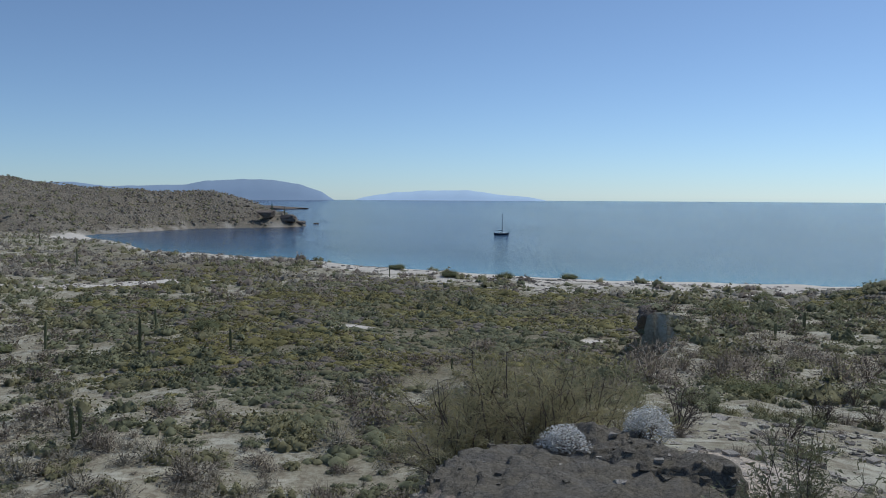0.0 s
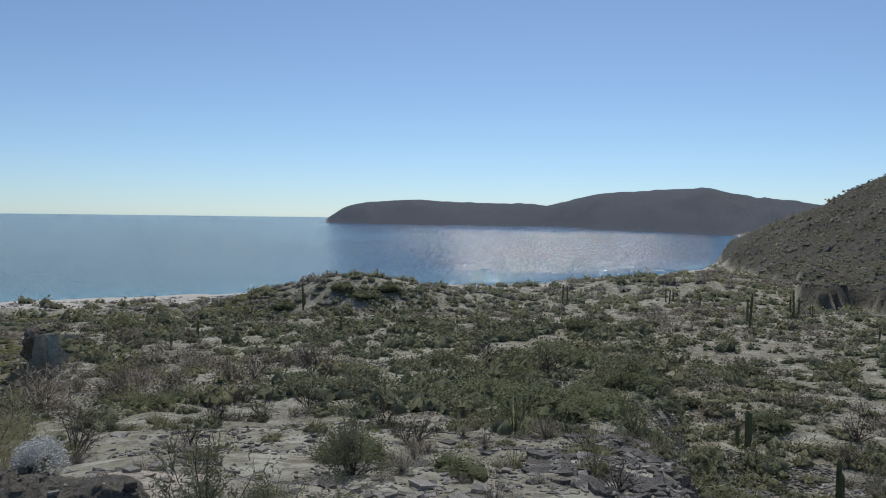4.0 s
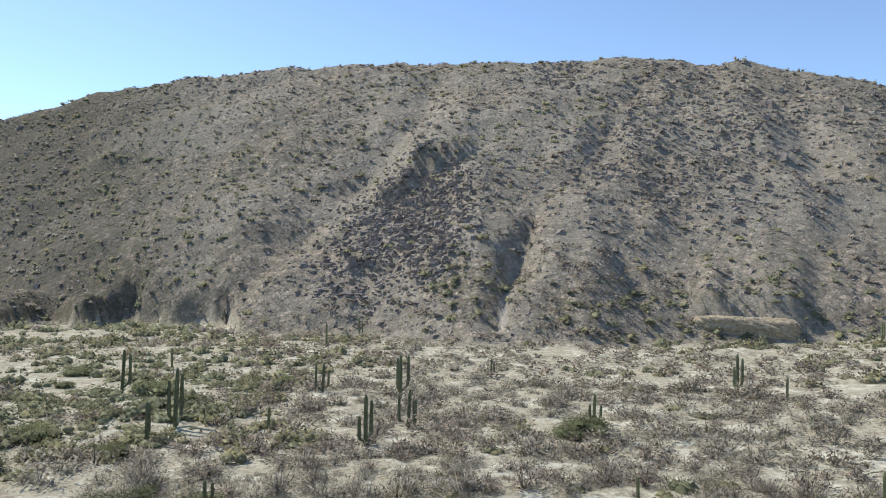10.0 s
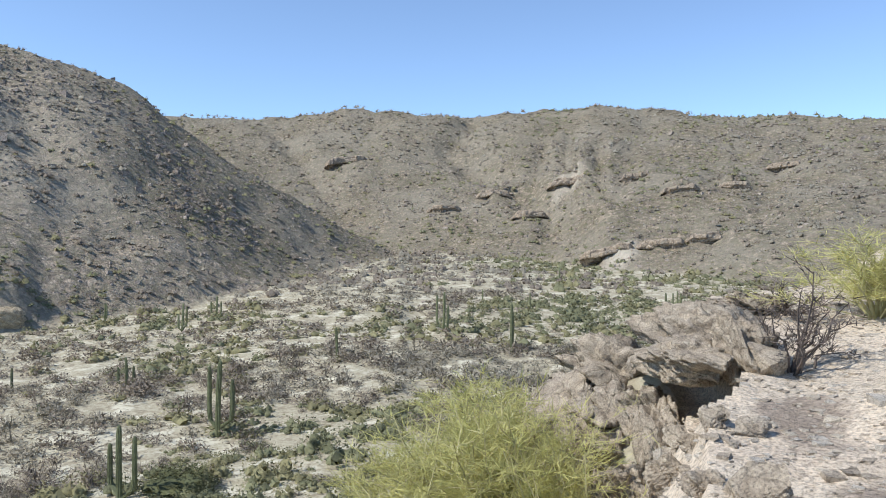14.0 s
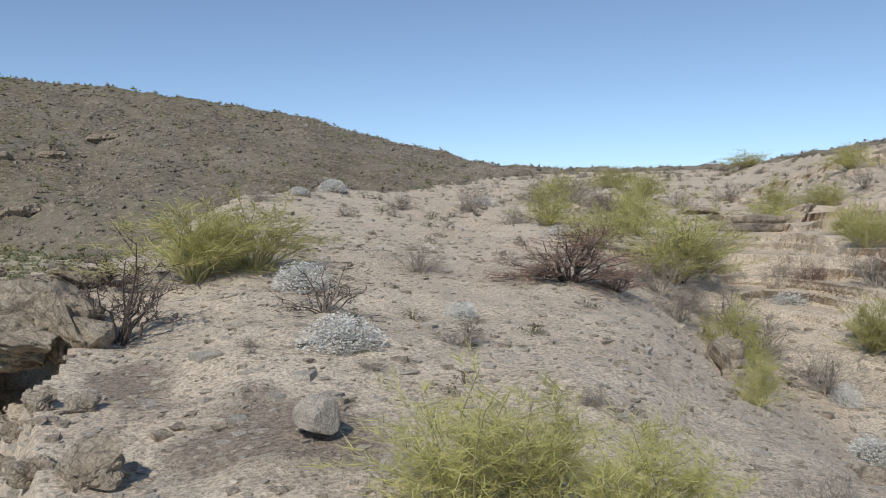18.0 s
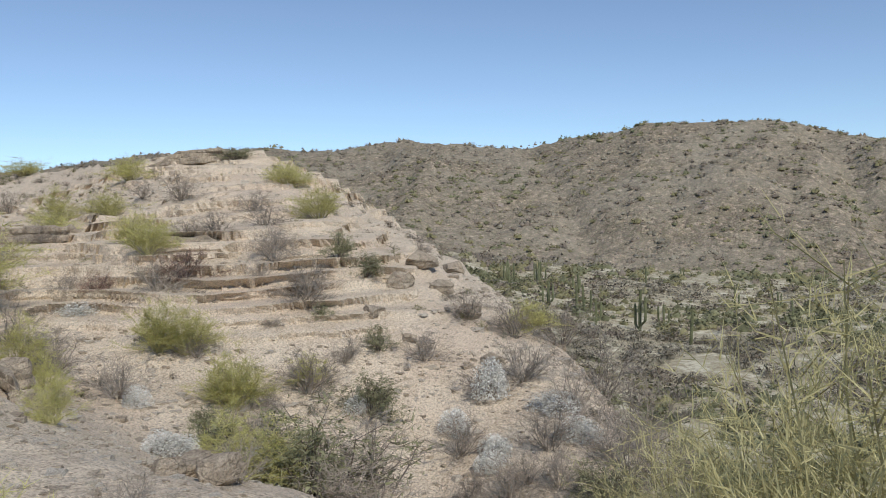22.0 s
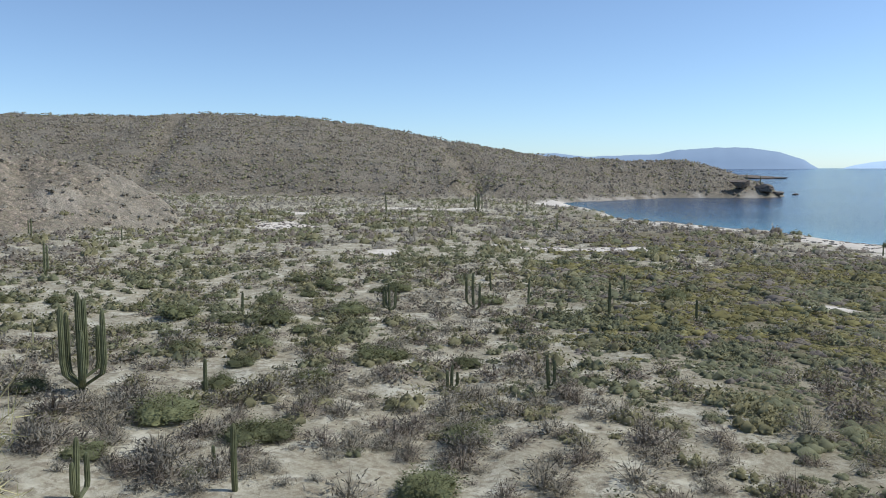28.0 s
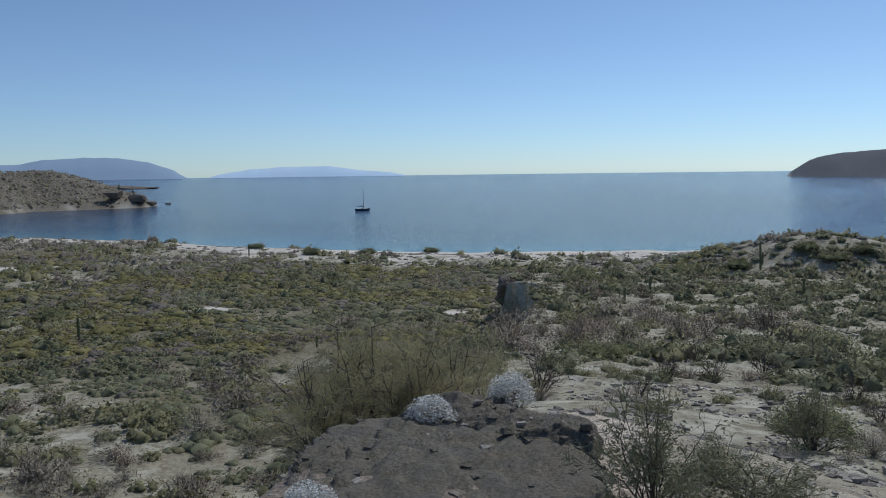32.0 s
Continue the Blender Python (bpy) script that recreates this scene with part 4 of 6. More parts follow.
strew("ridge_scrub", [shrub_shape(60, s + 70, leaf=(0.14, 0.018), stems=36, tall=0.7) for s in range(6)], x, y, rng.uniform(0.18, 0.55, len(x)) * (0.7 + np.hypot(x, y) / 45), rng.uniform(0.5, 0.9, len(x)), SCRUB,
      rng.choice([0, 0, 3, 1], len(x)), label="low dry tufts scattered over the stony ridge")
x, y = ring_points(115000, 125, 420, 1.0)
z, _, oh, _, _, _ = land(x, y)
gul = fbm(x / 18, y / 18, 91, 3)
k = (oh > 0.6) & (gul > -0.22) & ~unseen(x, y, z) & ((np.degrees(np.arctan2(x, y)) % 360 < 214) | (rng.uniform(0, 1, len(x)) < 0.15))
x, y = x[k], y[k]
# more dark stones below azimuth 104 stand in for slope shade
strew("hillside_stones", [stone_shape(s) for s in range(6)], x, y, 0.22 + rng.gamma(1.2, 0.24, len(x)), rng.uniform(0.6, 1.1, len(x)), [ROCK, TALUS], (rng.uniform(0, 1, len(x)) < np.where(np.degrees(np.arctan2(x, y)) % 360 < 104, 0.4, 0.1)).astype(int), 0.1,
      "broken brown stones strewn over the hillsides", "stones")
# dark bands of fallen rock on the hillside
tx, ty = [], []
for a0, r0, a1, r1, wide, n in ((103, 172, 108.5, 215, 6.0, 1900), (108.5, 165, 110, 205, 5.0, 1100), (120, 205, 126, 285, 7.0, 1200), (126, 195, 133, 270, 7.0, 1100), (146, 215, 139, 270, 6.0, 700), (119, 262, 116, 298, 5, 400)):
    u = rng.uniform(0, 1, n)
    aa, rr = np.radians(a0 + (a1 - a0) * u + rng.normal(0, 1, n) * wide / 3.2), r0 + (r1 - r0) * u + rng.normal(0, wide, n)
    tx.append(rr * np.sin(aa)), ty.append(rr * np.cos(aa))
x, y = np.concatenate(tx), np.concatenate(ty)
strew("talus", [stone_shape(s + 20) for s in range(6)], x, y, 0.35 + rng.gamma(1.3, 0.32, len(x)), rng.uniform(0.6, 1.1, len(x)), [TALUS], np.zeros(len(x), int), 0.1, "dark fallen rocks in bands down the hillside", "stones")


# ---- single things ----
PV_TWIG = simple("yellow_green_twigs", (0.38, 0.37, 0.125), (0.66, 0.62, 0.27), 3.0, per_object=0.3, leafy=0.35)
PALE_TWIG = simple("pale_yellow_twigs", (0.46, 0.42, 0.20), (0.78, 0.72, 0.42), 3.0, per_object=0.3, leafy=0.35)
PV_STEM = simple("olive_bark", (0.30, 0.275, 0.13), (0.52, 0.475, 0.26), 6.0, relief=0.01)
OLIVE_TWIG = simple("olive_brown_twigs", (0.30, 0.275, 0.15), (0.54, 0.49, 0.29), 4.0, per_object=0.2, leafy=0.45)
GREY_TWIG = simple("grey_bark", (0.2, 0.17, 0.14), (0.42, 0.37, 0.31), 5.0, relief=0.01, per_object=0.3)
DARK_TWIG = simple("dark_bark", (0.075, 0.06, 0.05), (0.19, 0.155, 0.13), 5.0, relief=0.01, per_object=0.3)
RED_TWIG = simple("red_brown_twigs", (0.21, 0.14, 0.11), (0.38, 0.265, 0.21), 5.0, per_object=0.2)
WHITE_LEAF = simple("white_felted_leaves", (0.55, 0.54, 0.49), (0.90, 0.885, 0.83), 14.0, leafy=0.15)
GREEN_LEAF = simple("bush_leaves", (0.125, 0.135, 0.07), (0.27, 0.285, 0.145), 2.0, relief=0.1, per_object=0.5, leafy=0.3)
GREYGREEN_LEAF = simple("grey_green_leaves", (0.16, 0.165, 0.09), (0.36, 0.35, 0.21), 3.0, per_object=0.4, leafy=0.15)
CACTUS = simple("cactus_skin", (0.09, 0.10, 0.05), (0.22, 0.235, 0.125), 2.5, rough=0.6, spec=0.3, relief=0.02, per_object=0.3)
CRAG = rocky("brown_crag", (0.27, 0.215, 0.155), (0.62, 0.53, 0.405), 2.4, 0.35)
BANK = rocky("earth_bank", (0.13, 0.10, 0.075), (0.36, 0.295, 0.225), 0.5, 0.3)
PALE_CRAG = rocky("pale_bank", (0.34, 0.27, 0.17), (0.62, 0.52, 0.36), 0.5, 0.3)
SCARP = rocky("scarp_rock", (0.24, 0.185, 0.13), (0.58, 0.48, 0.36), 0.45, 0.5)
GREY_STONE = rocky("grey_tan_stone", (0.40, 0.35, 0.28), (0.66, 0.60, 0.51), 5.0, 0.25)
COBBLE = rocky("dark_cobbles", (0.17, 0.15, 0.125), (0.36, 0.325, 0.275), 2.0, 0.2)
PALE_FLAKE = rocky("pale_flakes", (0.40, 0.34, 0.26), (0.62, 0.545, 0.43), 6.0, 0.2)
CONGLOMERATE = rocky("conglomerate", (0.095, 0.082, 0.06), (0.29, 0.255, 0.19), 11.0, 0.5)


def spot(az, r):
    return r * math.sin(radians(az)), r * math.cos(radians(az))


def thing(name, az, r, turn=0.0, sink=0.0, base=None):
    """An empty at the ground, to hold a thing's parts."""
    x, y = spot(az, r)
    ob = new(name)
    ob.empty_display_size = 0.2
    ob.matrix_world = pose(x, y, (float(height(x, y)) if base is None else base) - sink, 0, 0, turn)
    return ob


def mesh_of(name, verts, faces, material, smooth_shade=False):
    me = bpy.data.meshes.new(name)
    me.from_pydata([tuple(v) for v in np.asarray(verts, float)], [], [tuple(int(i) for i in f) for f in faces])
    me.materials.append(material)
    me.polygons.foreach_set("use_smooth", [smooth_shade] * len(me.polygons))
    me.update()
    return me


def part(name, mesh, parent, label="", scale=(1, 1, 1), at_=(0, 0, 0), turn=0.0):
    """Links a mesh as one part under a thing."""
    ob = new(name, mesh)
    ob.parent = parent
    ob.matrix_basis = pose(*at_, 0, 0, turn) @ Matrix.Diagonal((*scale, 1))
    return tagged(ob, label) if label else ob


def tube(points, radii, sides=3):
    """A tapered tube along points; returns vertices and faces."""
    p, vs, fs = np.asarray(points, float), [], []
    for k in range(len(p)):
        d = p[min(k + 1, len(p) - 1)] - p[max(k - 1, 0)]
        d = d / (np.linalg.norm(d) + 1e-9)
        u = np.cross(d, (0.31, 0.87, 0.39))
        u /= np.linalg.norm(u) + 1e-9
        w = np.cross(d, u)
        vs += [p[k] + radii[k] * (u * math.cos(t) + w * math.sin(t)) for t in (2 * math.pi * i / sides for i in range(sides))]
    for k in range(len(p) - 1):
        for i in range(sides):
            j = (i + 1) % sides
            fs.append((k * sides + i, k * sides + j, (k + 1) * sides + j, (k + 1) * sides + i))
    return vs, fs


def gather(pieces):
    vs, fs = [], []
    for v, f in pieces:
        fs += [tuple(i + len(vs) for i in q) for q in f]
        vs += list(v)
    return np.array(vs), fs


def bushy(seed, mains, subs, fine, stem, blade, leaf=0.0, low=0.25, high=1.45, droop=0.0, leaf_n=0, fine_len=0.13):
    """A plant one metre wide and high: stems with side branches, and the fine twigs or leaves on them."""
    g = np.random.default_rng(seed)
    wood, fines = [], []
    for _ in range(mains):
        t, e = g.uniform(0, 2 * math.pi), g.uniform(low, high)
        tip = np.array([math.cos(t) * math.cos(e) * 0.5, math.sin(t) * math.cos(e) * 0.5, math.sin(e) * 0.95]) * g.uniform(0.65, 1.0)
        root = np.array([math.cos(t), math.sin(t), 0]) * g.uniform(0, 0.05)
        pts = []
        for s in (0, 0.25, 0.5, 0.75, 1.0):
            q = root + (tip - root) * s + g.normal(0, 0.022, 3) * (s > 0)
            q[2] += 0.10 * math.sin(s * math.pi) * (0.6 - e / 2) - droop * s * s
            pts.append(q)
        wood.append(tube(pts, [stem * (1 - 0.75 * s) for s in (0, 0.25, 0.5, 0.75, 1.0)]))
        for _ in range(subs):
            s = g.uniform(0.3, 1.0)
            k = min(int(s * 4), 3)
            o = pts[k] + (pts[k + 1] - pts[k]) * (s * 4 - k)
            d = (tip - root) / (np.linalg.norm(tip) + 1e-6) * 0.6 + g.normal(0, 0.55, 3)
            d[2] = abs(d[2]) * 0.8 - 0.1
            d = d / np.linalg.norm(d) * g.uniform(0.1, 0.26)
            m = o + d * 0.5 + g.normal(0, 0.015, 3)
            side = np.cross(d, g.normal(0, 1, 3))
            side = side / (np.linalg.norm(side) + 1e-9) * stem * 0.3
            wood.append(([o - side, o + side, m + side * 0.6, m - side * 0.6, o + d], [(0, 1, 2, 3), (3, 2, 4)]))
            for _ in range(fine):
                c = o + d * g.uniform(0.15, 1.0)
                w = d * 0.5 / np.linalg.norm(d) + g.normal(0, 0.5, 3) + (0, 0, 0.25)
                w = w / np.linalg.norm(w) * g.uniform(0.4, 1.0) * fine_len
                side = np.cross(w, g.normal(0, 1, 3))
                side = side / (np.linalg.norm(side) + 1e-9) * blade
                fines.append(([c - side, c + side, c + w], [(0, 1, 2)]))
                for _ in range(leaf_n):
                    q = c + w * g.uniform(0.2, 1.1) + g.normal(0, 0.012, 3)
                    u, v = g.normal(0, leaf, 3), g.normal(0, leaf, 3)
                    fines.append(([q - u, q + u * 0.3 + v, q + u], [(0, 1, 2)]))
    return gather(wood), gather(fines)


KINDS = {}


def kind(name, seeds, stem_mat, fine_mat, stem_part, fine_part, **how):
    out = []
    for s in seeds:
        (wv, wf), (fv, ff) = bushy(s, **how)
        crown = mesh_of(name + "_" + fine_part, fv, ff, fine_mat)
        out.append((mesh_of(name + "_" + stem_part, wv, wf, stem_mat), crown))
    KINDS[name] = (out, stem_part, fine_part)


kind("palo_verde", (1, 2, 3), PV_STEM, PV_TWIG, "trunk", "crown", mains=30, subs=12, fine=13, stem=0.008, blade=0.0021, fine_len=0.13, low=0.1)
kind("dry_shrub", (6, 7, 8), GREY_TWIG, GREY_TWIG, "trunk", "crown", mains=24, subs=9, fine=8, stem=0.008, blade=0.0022, low=0.1)
kind("red_shrub", (9, 10), DARK_TWIG, RED_TWIG, "trunk", "crown", mains=30, subs=10, fine=12, stem=0.009, blade=0.003, low=0.05)
kind("green_shrub", (11, 12), DARK_TWIG, GREYGREEN_LEAF, "trunk", "crown", mains=26, subs=9, fine=6, stem=0.008, blade=0.004, leaf=0.010, leaf_n=2, low=0.05)
kind("bare_shrub", (13, 14, 15), DARK_TWIG, DARK_TWIG, "trunk", "crown", mains=13, subs=9, fine=4, stem=0.013, blade=0.005, low=0.15, high=1.3)
bush_meshes = []
for s in (16, 17, 18, 19):
    (wv, wf), _ = bushy(s, mains=14, subs=4, fine=1, stem=0.012, blade=0.004, low=0.2)
    fv, ff, fd = clump(s, 9, 3, 7, 2600, (0.036, 0.012), tall=0.95, full=0.62, wild=0.4)
    crown = mesh_of("desert_bush_crown", fv, ff, GREEN_LEAF, True)
    soften(crown, fd)
    bush_meshes.append((mesh_of("desert_bush_trunk", wv * 0.7, wf, DARK_TWIG), crown))
KINDS["desert_bush"] = (bush_meshes, "trunk", "crown")
ball_meshes = []
for s in (4, 5, 24):
    (wv, wf), _ = bushy(s, mains=22, subs=3, fine=1, stem=0.009, blade=0.004, low=0.05)
    fv, ff, fd = shrub_shape(3000, s, tall=1.0, leaf=(0.036, 0.015))
    crown = mesh_of("white_shrub_crown", fv, ff, WHITE_LEAF)
    ball_meshes.append((mesh_of("white_shrub_trunk", wv * 0.85, wf, GREY_TWIG), crown))
KINDS["white_shrub"] = (ball_meshes, "trunk", "crown")
kind("tall_palo_verde", (31, 32, 33), PV_STEM, PALE_TWIG, "trunk", "crown", mains=24, subs=22, fine=6, stem=0.0065, blade=0.0017, fine_len=0.1, low=0.2, high=1.3)
kind("olive_shrub", (21, 22), DARK_TWIG, OLIVE_TWIG, "trunk", "crown", mains=20, subs=11, fine=13, stem=0.009, blade=0.0022, fine_len=0.15, low=0.2)
count = [0]


def plant(name, az, r, w, h, label, category="shrub", group="", sink=0.03, base=None):
    """One plant of a kind, of its own width, height and turn."""
    meshes, sp, fp = KINDS[name]
    count[0] += 1
    stems, fines = meshes[count[0] % len(meshes)]
    root = thing(name, az, r, (count[0] * 137.5) % 360, sink, base)
    w, h = w * 1.2, h * 1.12  # the crown's full spread
    part(sp, stems, root, scale=(w, w, h))
    part(fp, fines, root, scale=(w, w, h))
    return tagged(root, label, category, group)


# plants that stand apart: azimuth, distance, width, height
PALO_VERDE = [(190.0, 10.5, 2.2, 1.12), (193.8, 10.9, 2.0, 1.0), (214.9, 20.6, 1.75, 1.09), (219.7, 39.4, 2.93, 1.17), (224.1, 16.6, 2.72, 1.54), (229.8, 30.6, 1.84, 1.30), (234.5, 36.7, 2.21, 1.17), (234.7, 20.1, 1.57, 0.97), (227.1, 13.0, 1.12, 0.84), (235.7, 14.2, 1.12, 0.97), (240.7, 12.3, 1.16, 0.94), (229.0, 8.7, 0.60, 0.54), (261.4, 16.3, 1.22, 0.72), (208.9, 3.9, 1.1, 0.72), (214.6, 4.0, 0.95, 0.6), (221.1, 3.7, 0.95, 0.62), (228.2, 61.2, 3.47, 1.22)]
WHITE_SHRUB = [(197.2, 9.5, 0.71, 0.44), (200.0, 6.7, 0.64, 0.37), (208.7, 8.9, 0.43, 0.24), (199.6, 25.3, 1.15, 0.50), (197.1, 21.4, 0.58, 0.27), (210.3, 27.4, 0.87, 0.43), (231.0, 16.2, 0.86, 0.32), (234.2, 12.1, 0.39, 0.39), (236.5, 10.2, 0.67, 0.30), (215.7, 17.9, 0.76, 0.32), (258.9, 12.9, 0.61, 0.80), (235.6, 10.1, 0.59, 0.37), (263.6, 12.3, 0.81, 0.40), (259.1, 11.4, 0.59, 0.34), (265.2, 11.4, 0.67, 0.42), (9.0, 6.2, 0.44, 0.19), (14.8, 6.6, 0.47, 0.29), (359.9, 4.5, 0.36, 0.17)]
DRY_SHRUB = [(205.5, 11.6, 0.91, 0.45), (193.6, 6.7, 0.22, 0.14), (202.0, 6.2, 0.31, 0.13), (194.4, 19.4, 1.10, 0.41), (200.4, 18.6, 0.66, 0.26), (208.4, 7.2, 0.65, 0.22), (218.3, 5.6, 0.39, 0.17), (209.4, 23.8, 1.52, 0.88), (204.5, 22.3, 1.11, 0.51), (227.2, 38.6, 1.78, 1.09), (237.9, 19.6, 1.11, 0.58), (243.5, 14.7, 0.47, 0.21), (248.4, 13.7, 0.44, 0.25), (233.4, 4.6, 0.59, 0.45), (240.7, 7.0, 0.50, 0.47), (242.9, 12.4, 0.54, 0.45), (249.8, 8.8, 1.80, 1.27), (245.3, 16.0, 1.08, 0.48), (254.0, 22.3, 0.76, 0.60)]
RED_SHRUB = [(216.4, 11.7, 2.0, 0.8), (219.6, 11.9, 0.76, 0.42), (237.6, 17.0, 1.39, 0.70), (232.2, 17.0, 0.85, 0.48), (218.9, 23.1, 1.14, 0.57)]
GREEN_SHRUB = [(248.2, 17.8, 0.82, 0.66), (250.0, 17.1, 0.91, 0.63), (246.9, 15.0, 0.45, 0.37), (241.3, 38.2, 1.62, 0.68), (250.9, 14.1, 0.61, 0.51), (246.2, 9.0, 1.90, 1.29), (25.1, 4.8, 0.74, 0.77), (31.9, 5.1, 0.85, 0.43), (35.3, 12.9, 1.30, 1.06), (29.7, 5.6, 0.51, 0.38)]
BARE_SHRUB = [(185.0, 8.0, 1.25, 0.95), (185.1, 11.1, 1.58, 0.55), (198.8, 8.2, 0.93, 0.53), (25.8, 33.4, 1.52, 1.47), (29.0, 34.0, 1.54, 1.49), (32.1, 38.9, 1.76, 1.56), (23.9, 24.3, 0.98, 0.89), (27.7, 42.6, 1.55, 1.55), (33.2, 52.5, 2.09, 1.71), (34.8, 42.9, 1.71, 1.25), (37.6, 31.8, 1.63, 1.63), (16.8, 23.4, 1.72, 1.38), (23.0, 49.9, 2.17, 1.63), (25.0, 14.5, 0.64, 0.43), (28.4, 56.1, 2.03, 2.03), (32.4, 59.4, 2.14, 2.57), (40.0, 23.5, 1.30, 1.07), (36.9, 41.1, 1.85, 1.64), (49.5, 59.8, 2.68, 2.81), (44.8, 72.1, 3.11, 2.18)]
BARE_SHRUB_MORE = [(69.5, 71.0, 3.11, 3.21), (76.3, 63.2, 2.56, 2.32), (39.1, 23.5, 1.04, 0.86), (54.4, 13.5, 0.81, 0.61)]
BUSH = [(21.5, 41.4, 2.56, 1.87), (26.8, 164.0, 7.00, 3.20), (22.0, 178.8, 7.00, 3.20), (9.1, 234.4, 7.00, 3.20), (356.7, 238.9, 7.00, 3.20), (20.2, 99.9, 4.29, 2.14), (4.5, 209.4, 7.00, 2.98), (0.5, 213.6, 7.00, 2.73), (30.5, 161.2, 7.00, 3.20), (47.3, 56.1, 3.57, 2.76), (42.2, 63.8, 4.37, 2.85), (34.5, 165.8, 7.00, 3.20), (36.0, 161.6, 6.90, 3.20), (37.9, 165.5, 5.88, 2.94), (43.0, 13.5, 1.20, 0.80), (35.2, 16.9, 1.75, 1.00), (74.7, 75.6, 5.77, 3.20), (74.1, 56.1, 5.41, 3.20), (79.0, 71.7, 5.75, 2.62), (87.1, 73.8, 3.77, 2.42)]
BUSH_MORE = [(89.9, 99.6, 5.02, 3.20), (143.3, 57.4, 6.78, 3.20), (120.1, 77.8, 5.08, 3.20), (119.0, 75.9, 3.86, 2.76), (308.7, 101.5, 6.57, 3.20), (320.4, 101.7, 5.86, 3.20), (323.7, 122.2, 7.00, 3.20), (307.7, 59.6, 5.74, 3.09), (314.8, 93.8, 6.08, 3.20), (326.1, 43.7, 4.38, 2.70), (343.4, 123.0, 6.18, 3.09), (313.0, 53.3, 3.99, 1.99)]
# cacti: azimuth, distance, height, stems
CACTI_NORTH = [(0.7, 90, 1.4, 1), (22.8, 81, 1.6, 1), (24.6, 87, 2.3, 1), (31.7, 159, 5.4, 2), (34.4, 92, 2.3, 1), (50.3, 177, 5.4, 2), (57.6, 187, 3.3, 3), (59.6, 186, 3.3, 1), (62.8, 62, 3.2, 3), (62.9, 141, 6.0, 2), (65.5, 169, 5.5, 3), (66.6, 171, 2.4, 3), (68.5, 52, 3.4, 2), (70.5, 133, 2.7, 1), (72.7, 145, 3.1, 2), (73.4, 104, 3.7, 1), (76.6, 71, 2.9, 1), (77.1, 112, 4.2, 2), (78.0, 91, 3.0, 1), (87.9, 101, 5.4, 2), (89.4, 78, 3.9, 2), (91.0, 122, 3.2, 2), (91.3, 83, 6.0, 3)]
CACTI_EAST = [(93.3, 57, 2.2, 2), (97.3, 122, 1.7, 1), (97.5, 80, 2.5, 1), (101.2, 99, 3.6, 3), (101.4, 143, 4.4, 1), (103.7, 159, 3.6, 2), (104.3, 72, 4.8, 3), (106.7, 94, 5.3, 4), (107.4, 79, 4.0, 4), (113.2, 111, 2.6, 2), (120.6, 82, 3.0, 3), (123.6, 58, 1.6, 1), (130.0, 102, 4.9, 3), (133.1, 99, 2.5, 1), (134.6, 85, 1.3, 1), (138.5, 161, 3.7, 2), (139.5, 56, 5.3, 3), (139.8, 93, 3.5, 3), (143.4, 138, 4.9, 3), (145.6, 152, 4.1, 3), (145.9, 71, 6.8, 3), (153.9, 97, 4.2, 1), (161.5, 118, 6.1, 4)]
CACTI_SOUTH = [(164.3, 157, 2.2, 1), (166.4, 102, 6.4, 2), (167.7, 145, 3.1, 1), (169.7, 202, 3.6, 1), (170.7, 157, 2.2, 1), (177.0, 129, 5.0, 1), (177.8, 146, 3.4, 3), (260.3, 146, 4.4, 5), (262.5, 152, 4.5, 6), (263.1, 119, 4.0, 4), (265.2, 141, 3.7, 4), (265.6, 114, 4.3, 3), (266.4, 106, 3.6, 2), (269.5, 105, 5.6, 3), (269.9, 160, 3.6, 1), (271.1, 111, 3.1, 3), (272.4, 178, 2.7, 2), (272.9, 96, 4.5, 1), (275.7, 133, 4.0, 2), (278.4, 138, 2.9, 2), (279.3, 127, 3.2, 1), (299.8, 215, 4.9, 2), (300.5, 137, 5.6, 2)]
CACTI_WEST = [(301.7, 45, 3.8, 3), (302.3, 68, 8.1, 7), (305.2, 201, 3.1, 1), (310.2, 64, 3.4, 1), (310.6, 49, 1.2, 1), (312.0, 44, 4.0, 1), (312.9, 98, 3.2, 1), (323.1, 328, 7.4, 2), (323.3, 104, 4.1, 5), (327.8, 66, 2.5, 3), (327.8, 208, 3.5, 1), (329.4, 107, 5.4, 3), (329.7, 347, 9.1, 6), (330.6, 123, 3.0, 1), (333.2, 369, 5.8, 1), (333.4, 111, 4.0, 1), (334.8, 66, 3.0, 2), (335.3, 257, 5.8, 1), (339.1, 103, 4.6, 1), (340.1, 125, 3.3, 1), (345.0, 101, 3.2, 1), (356.2, 214, 3.4, 1)]

for q in PALO_VERDE:
    plant("palo_verde", *q, "yellow-green palo verde shrub on pale stony ground", group="palo verde shrubs")
for az, r, w, top in ((162.4, 8.4, 2.2, 22.5), (165.4, 8.2, 2.2, 22.75), (168.0, 7.8, 2.0, 22.65), (170.4, 7.2, 1.6, 22.35), (164.4, 9.6, 2.2, 22.6), (159.5, 9.2, 1.8, 22.0), (160.8, 7.4, 1.5, 21.7), (166.5, 6.6, 1.6, 21.9),
                      (284.0, 6.2, 2.8, 24.1), (288.0, 6.8, 2.2, 23.5), (280.6, 6.0, 2.2, 23.6), (272.5, 7.4, 1.9, 22.3), (275.5, 6.4, 2.0, 22.6), (278.5, 6.6, 2.0, 23.2), (269.0, 7.5, 1.5, 21.5)):
    plant("tall_palo_verde" if az > 200 else "palo_verde", az, r, w, (top - float(height(*spot(az, r))) + 0.1) / 1.12, "tall yellow-green palo verde with fine leafless twigs", group="palo verde shrubs", sink=0.1)
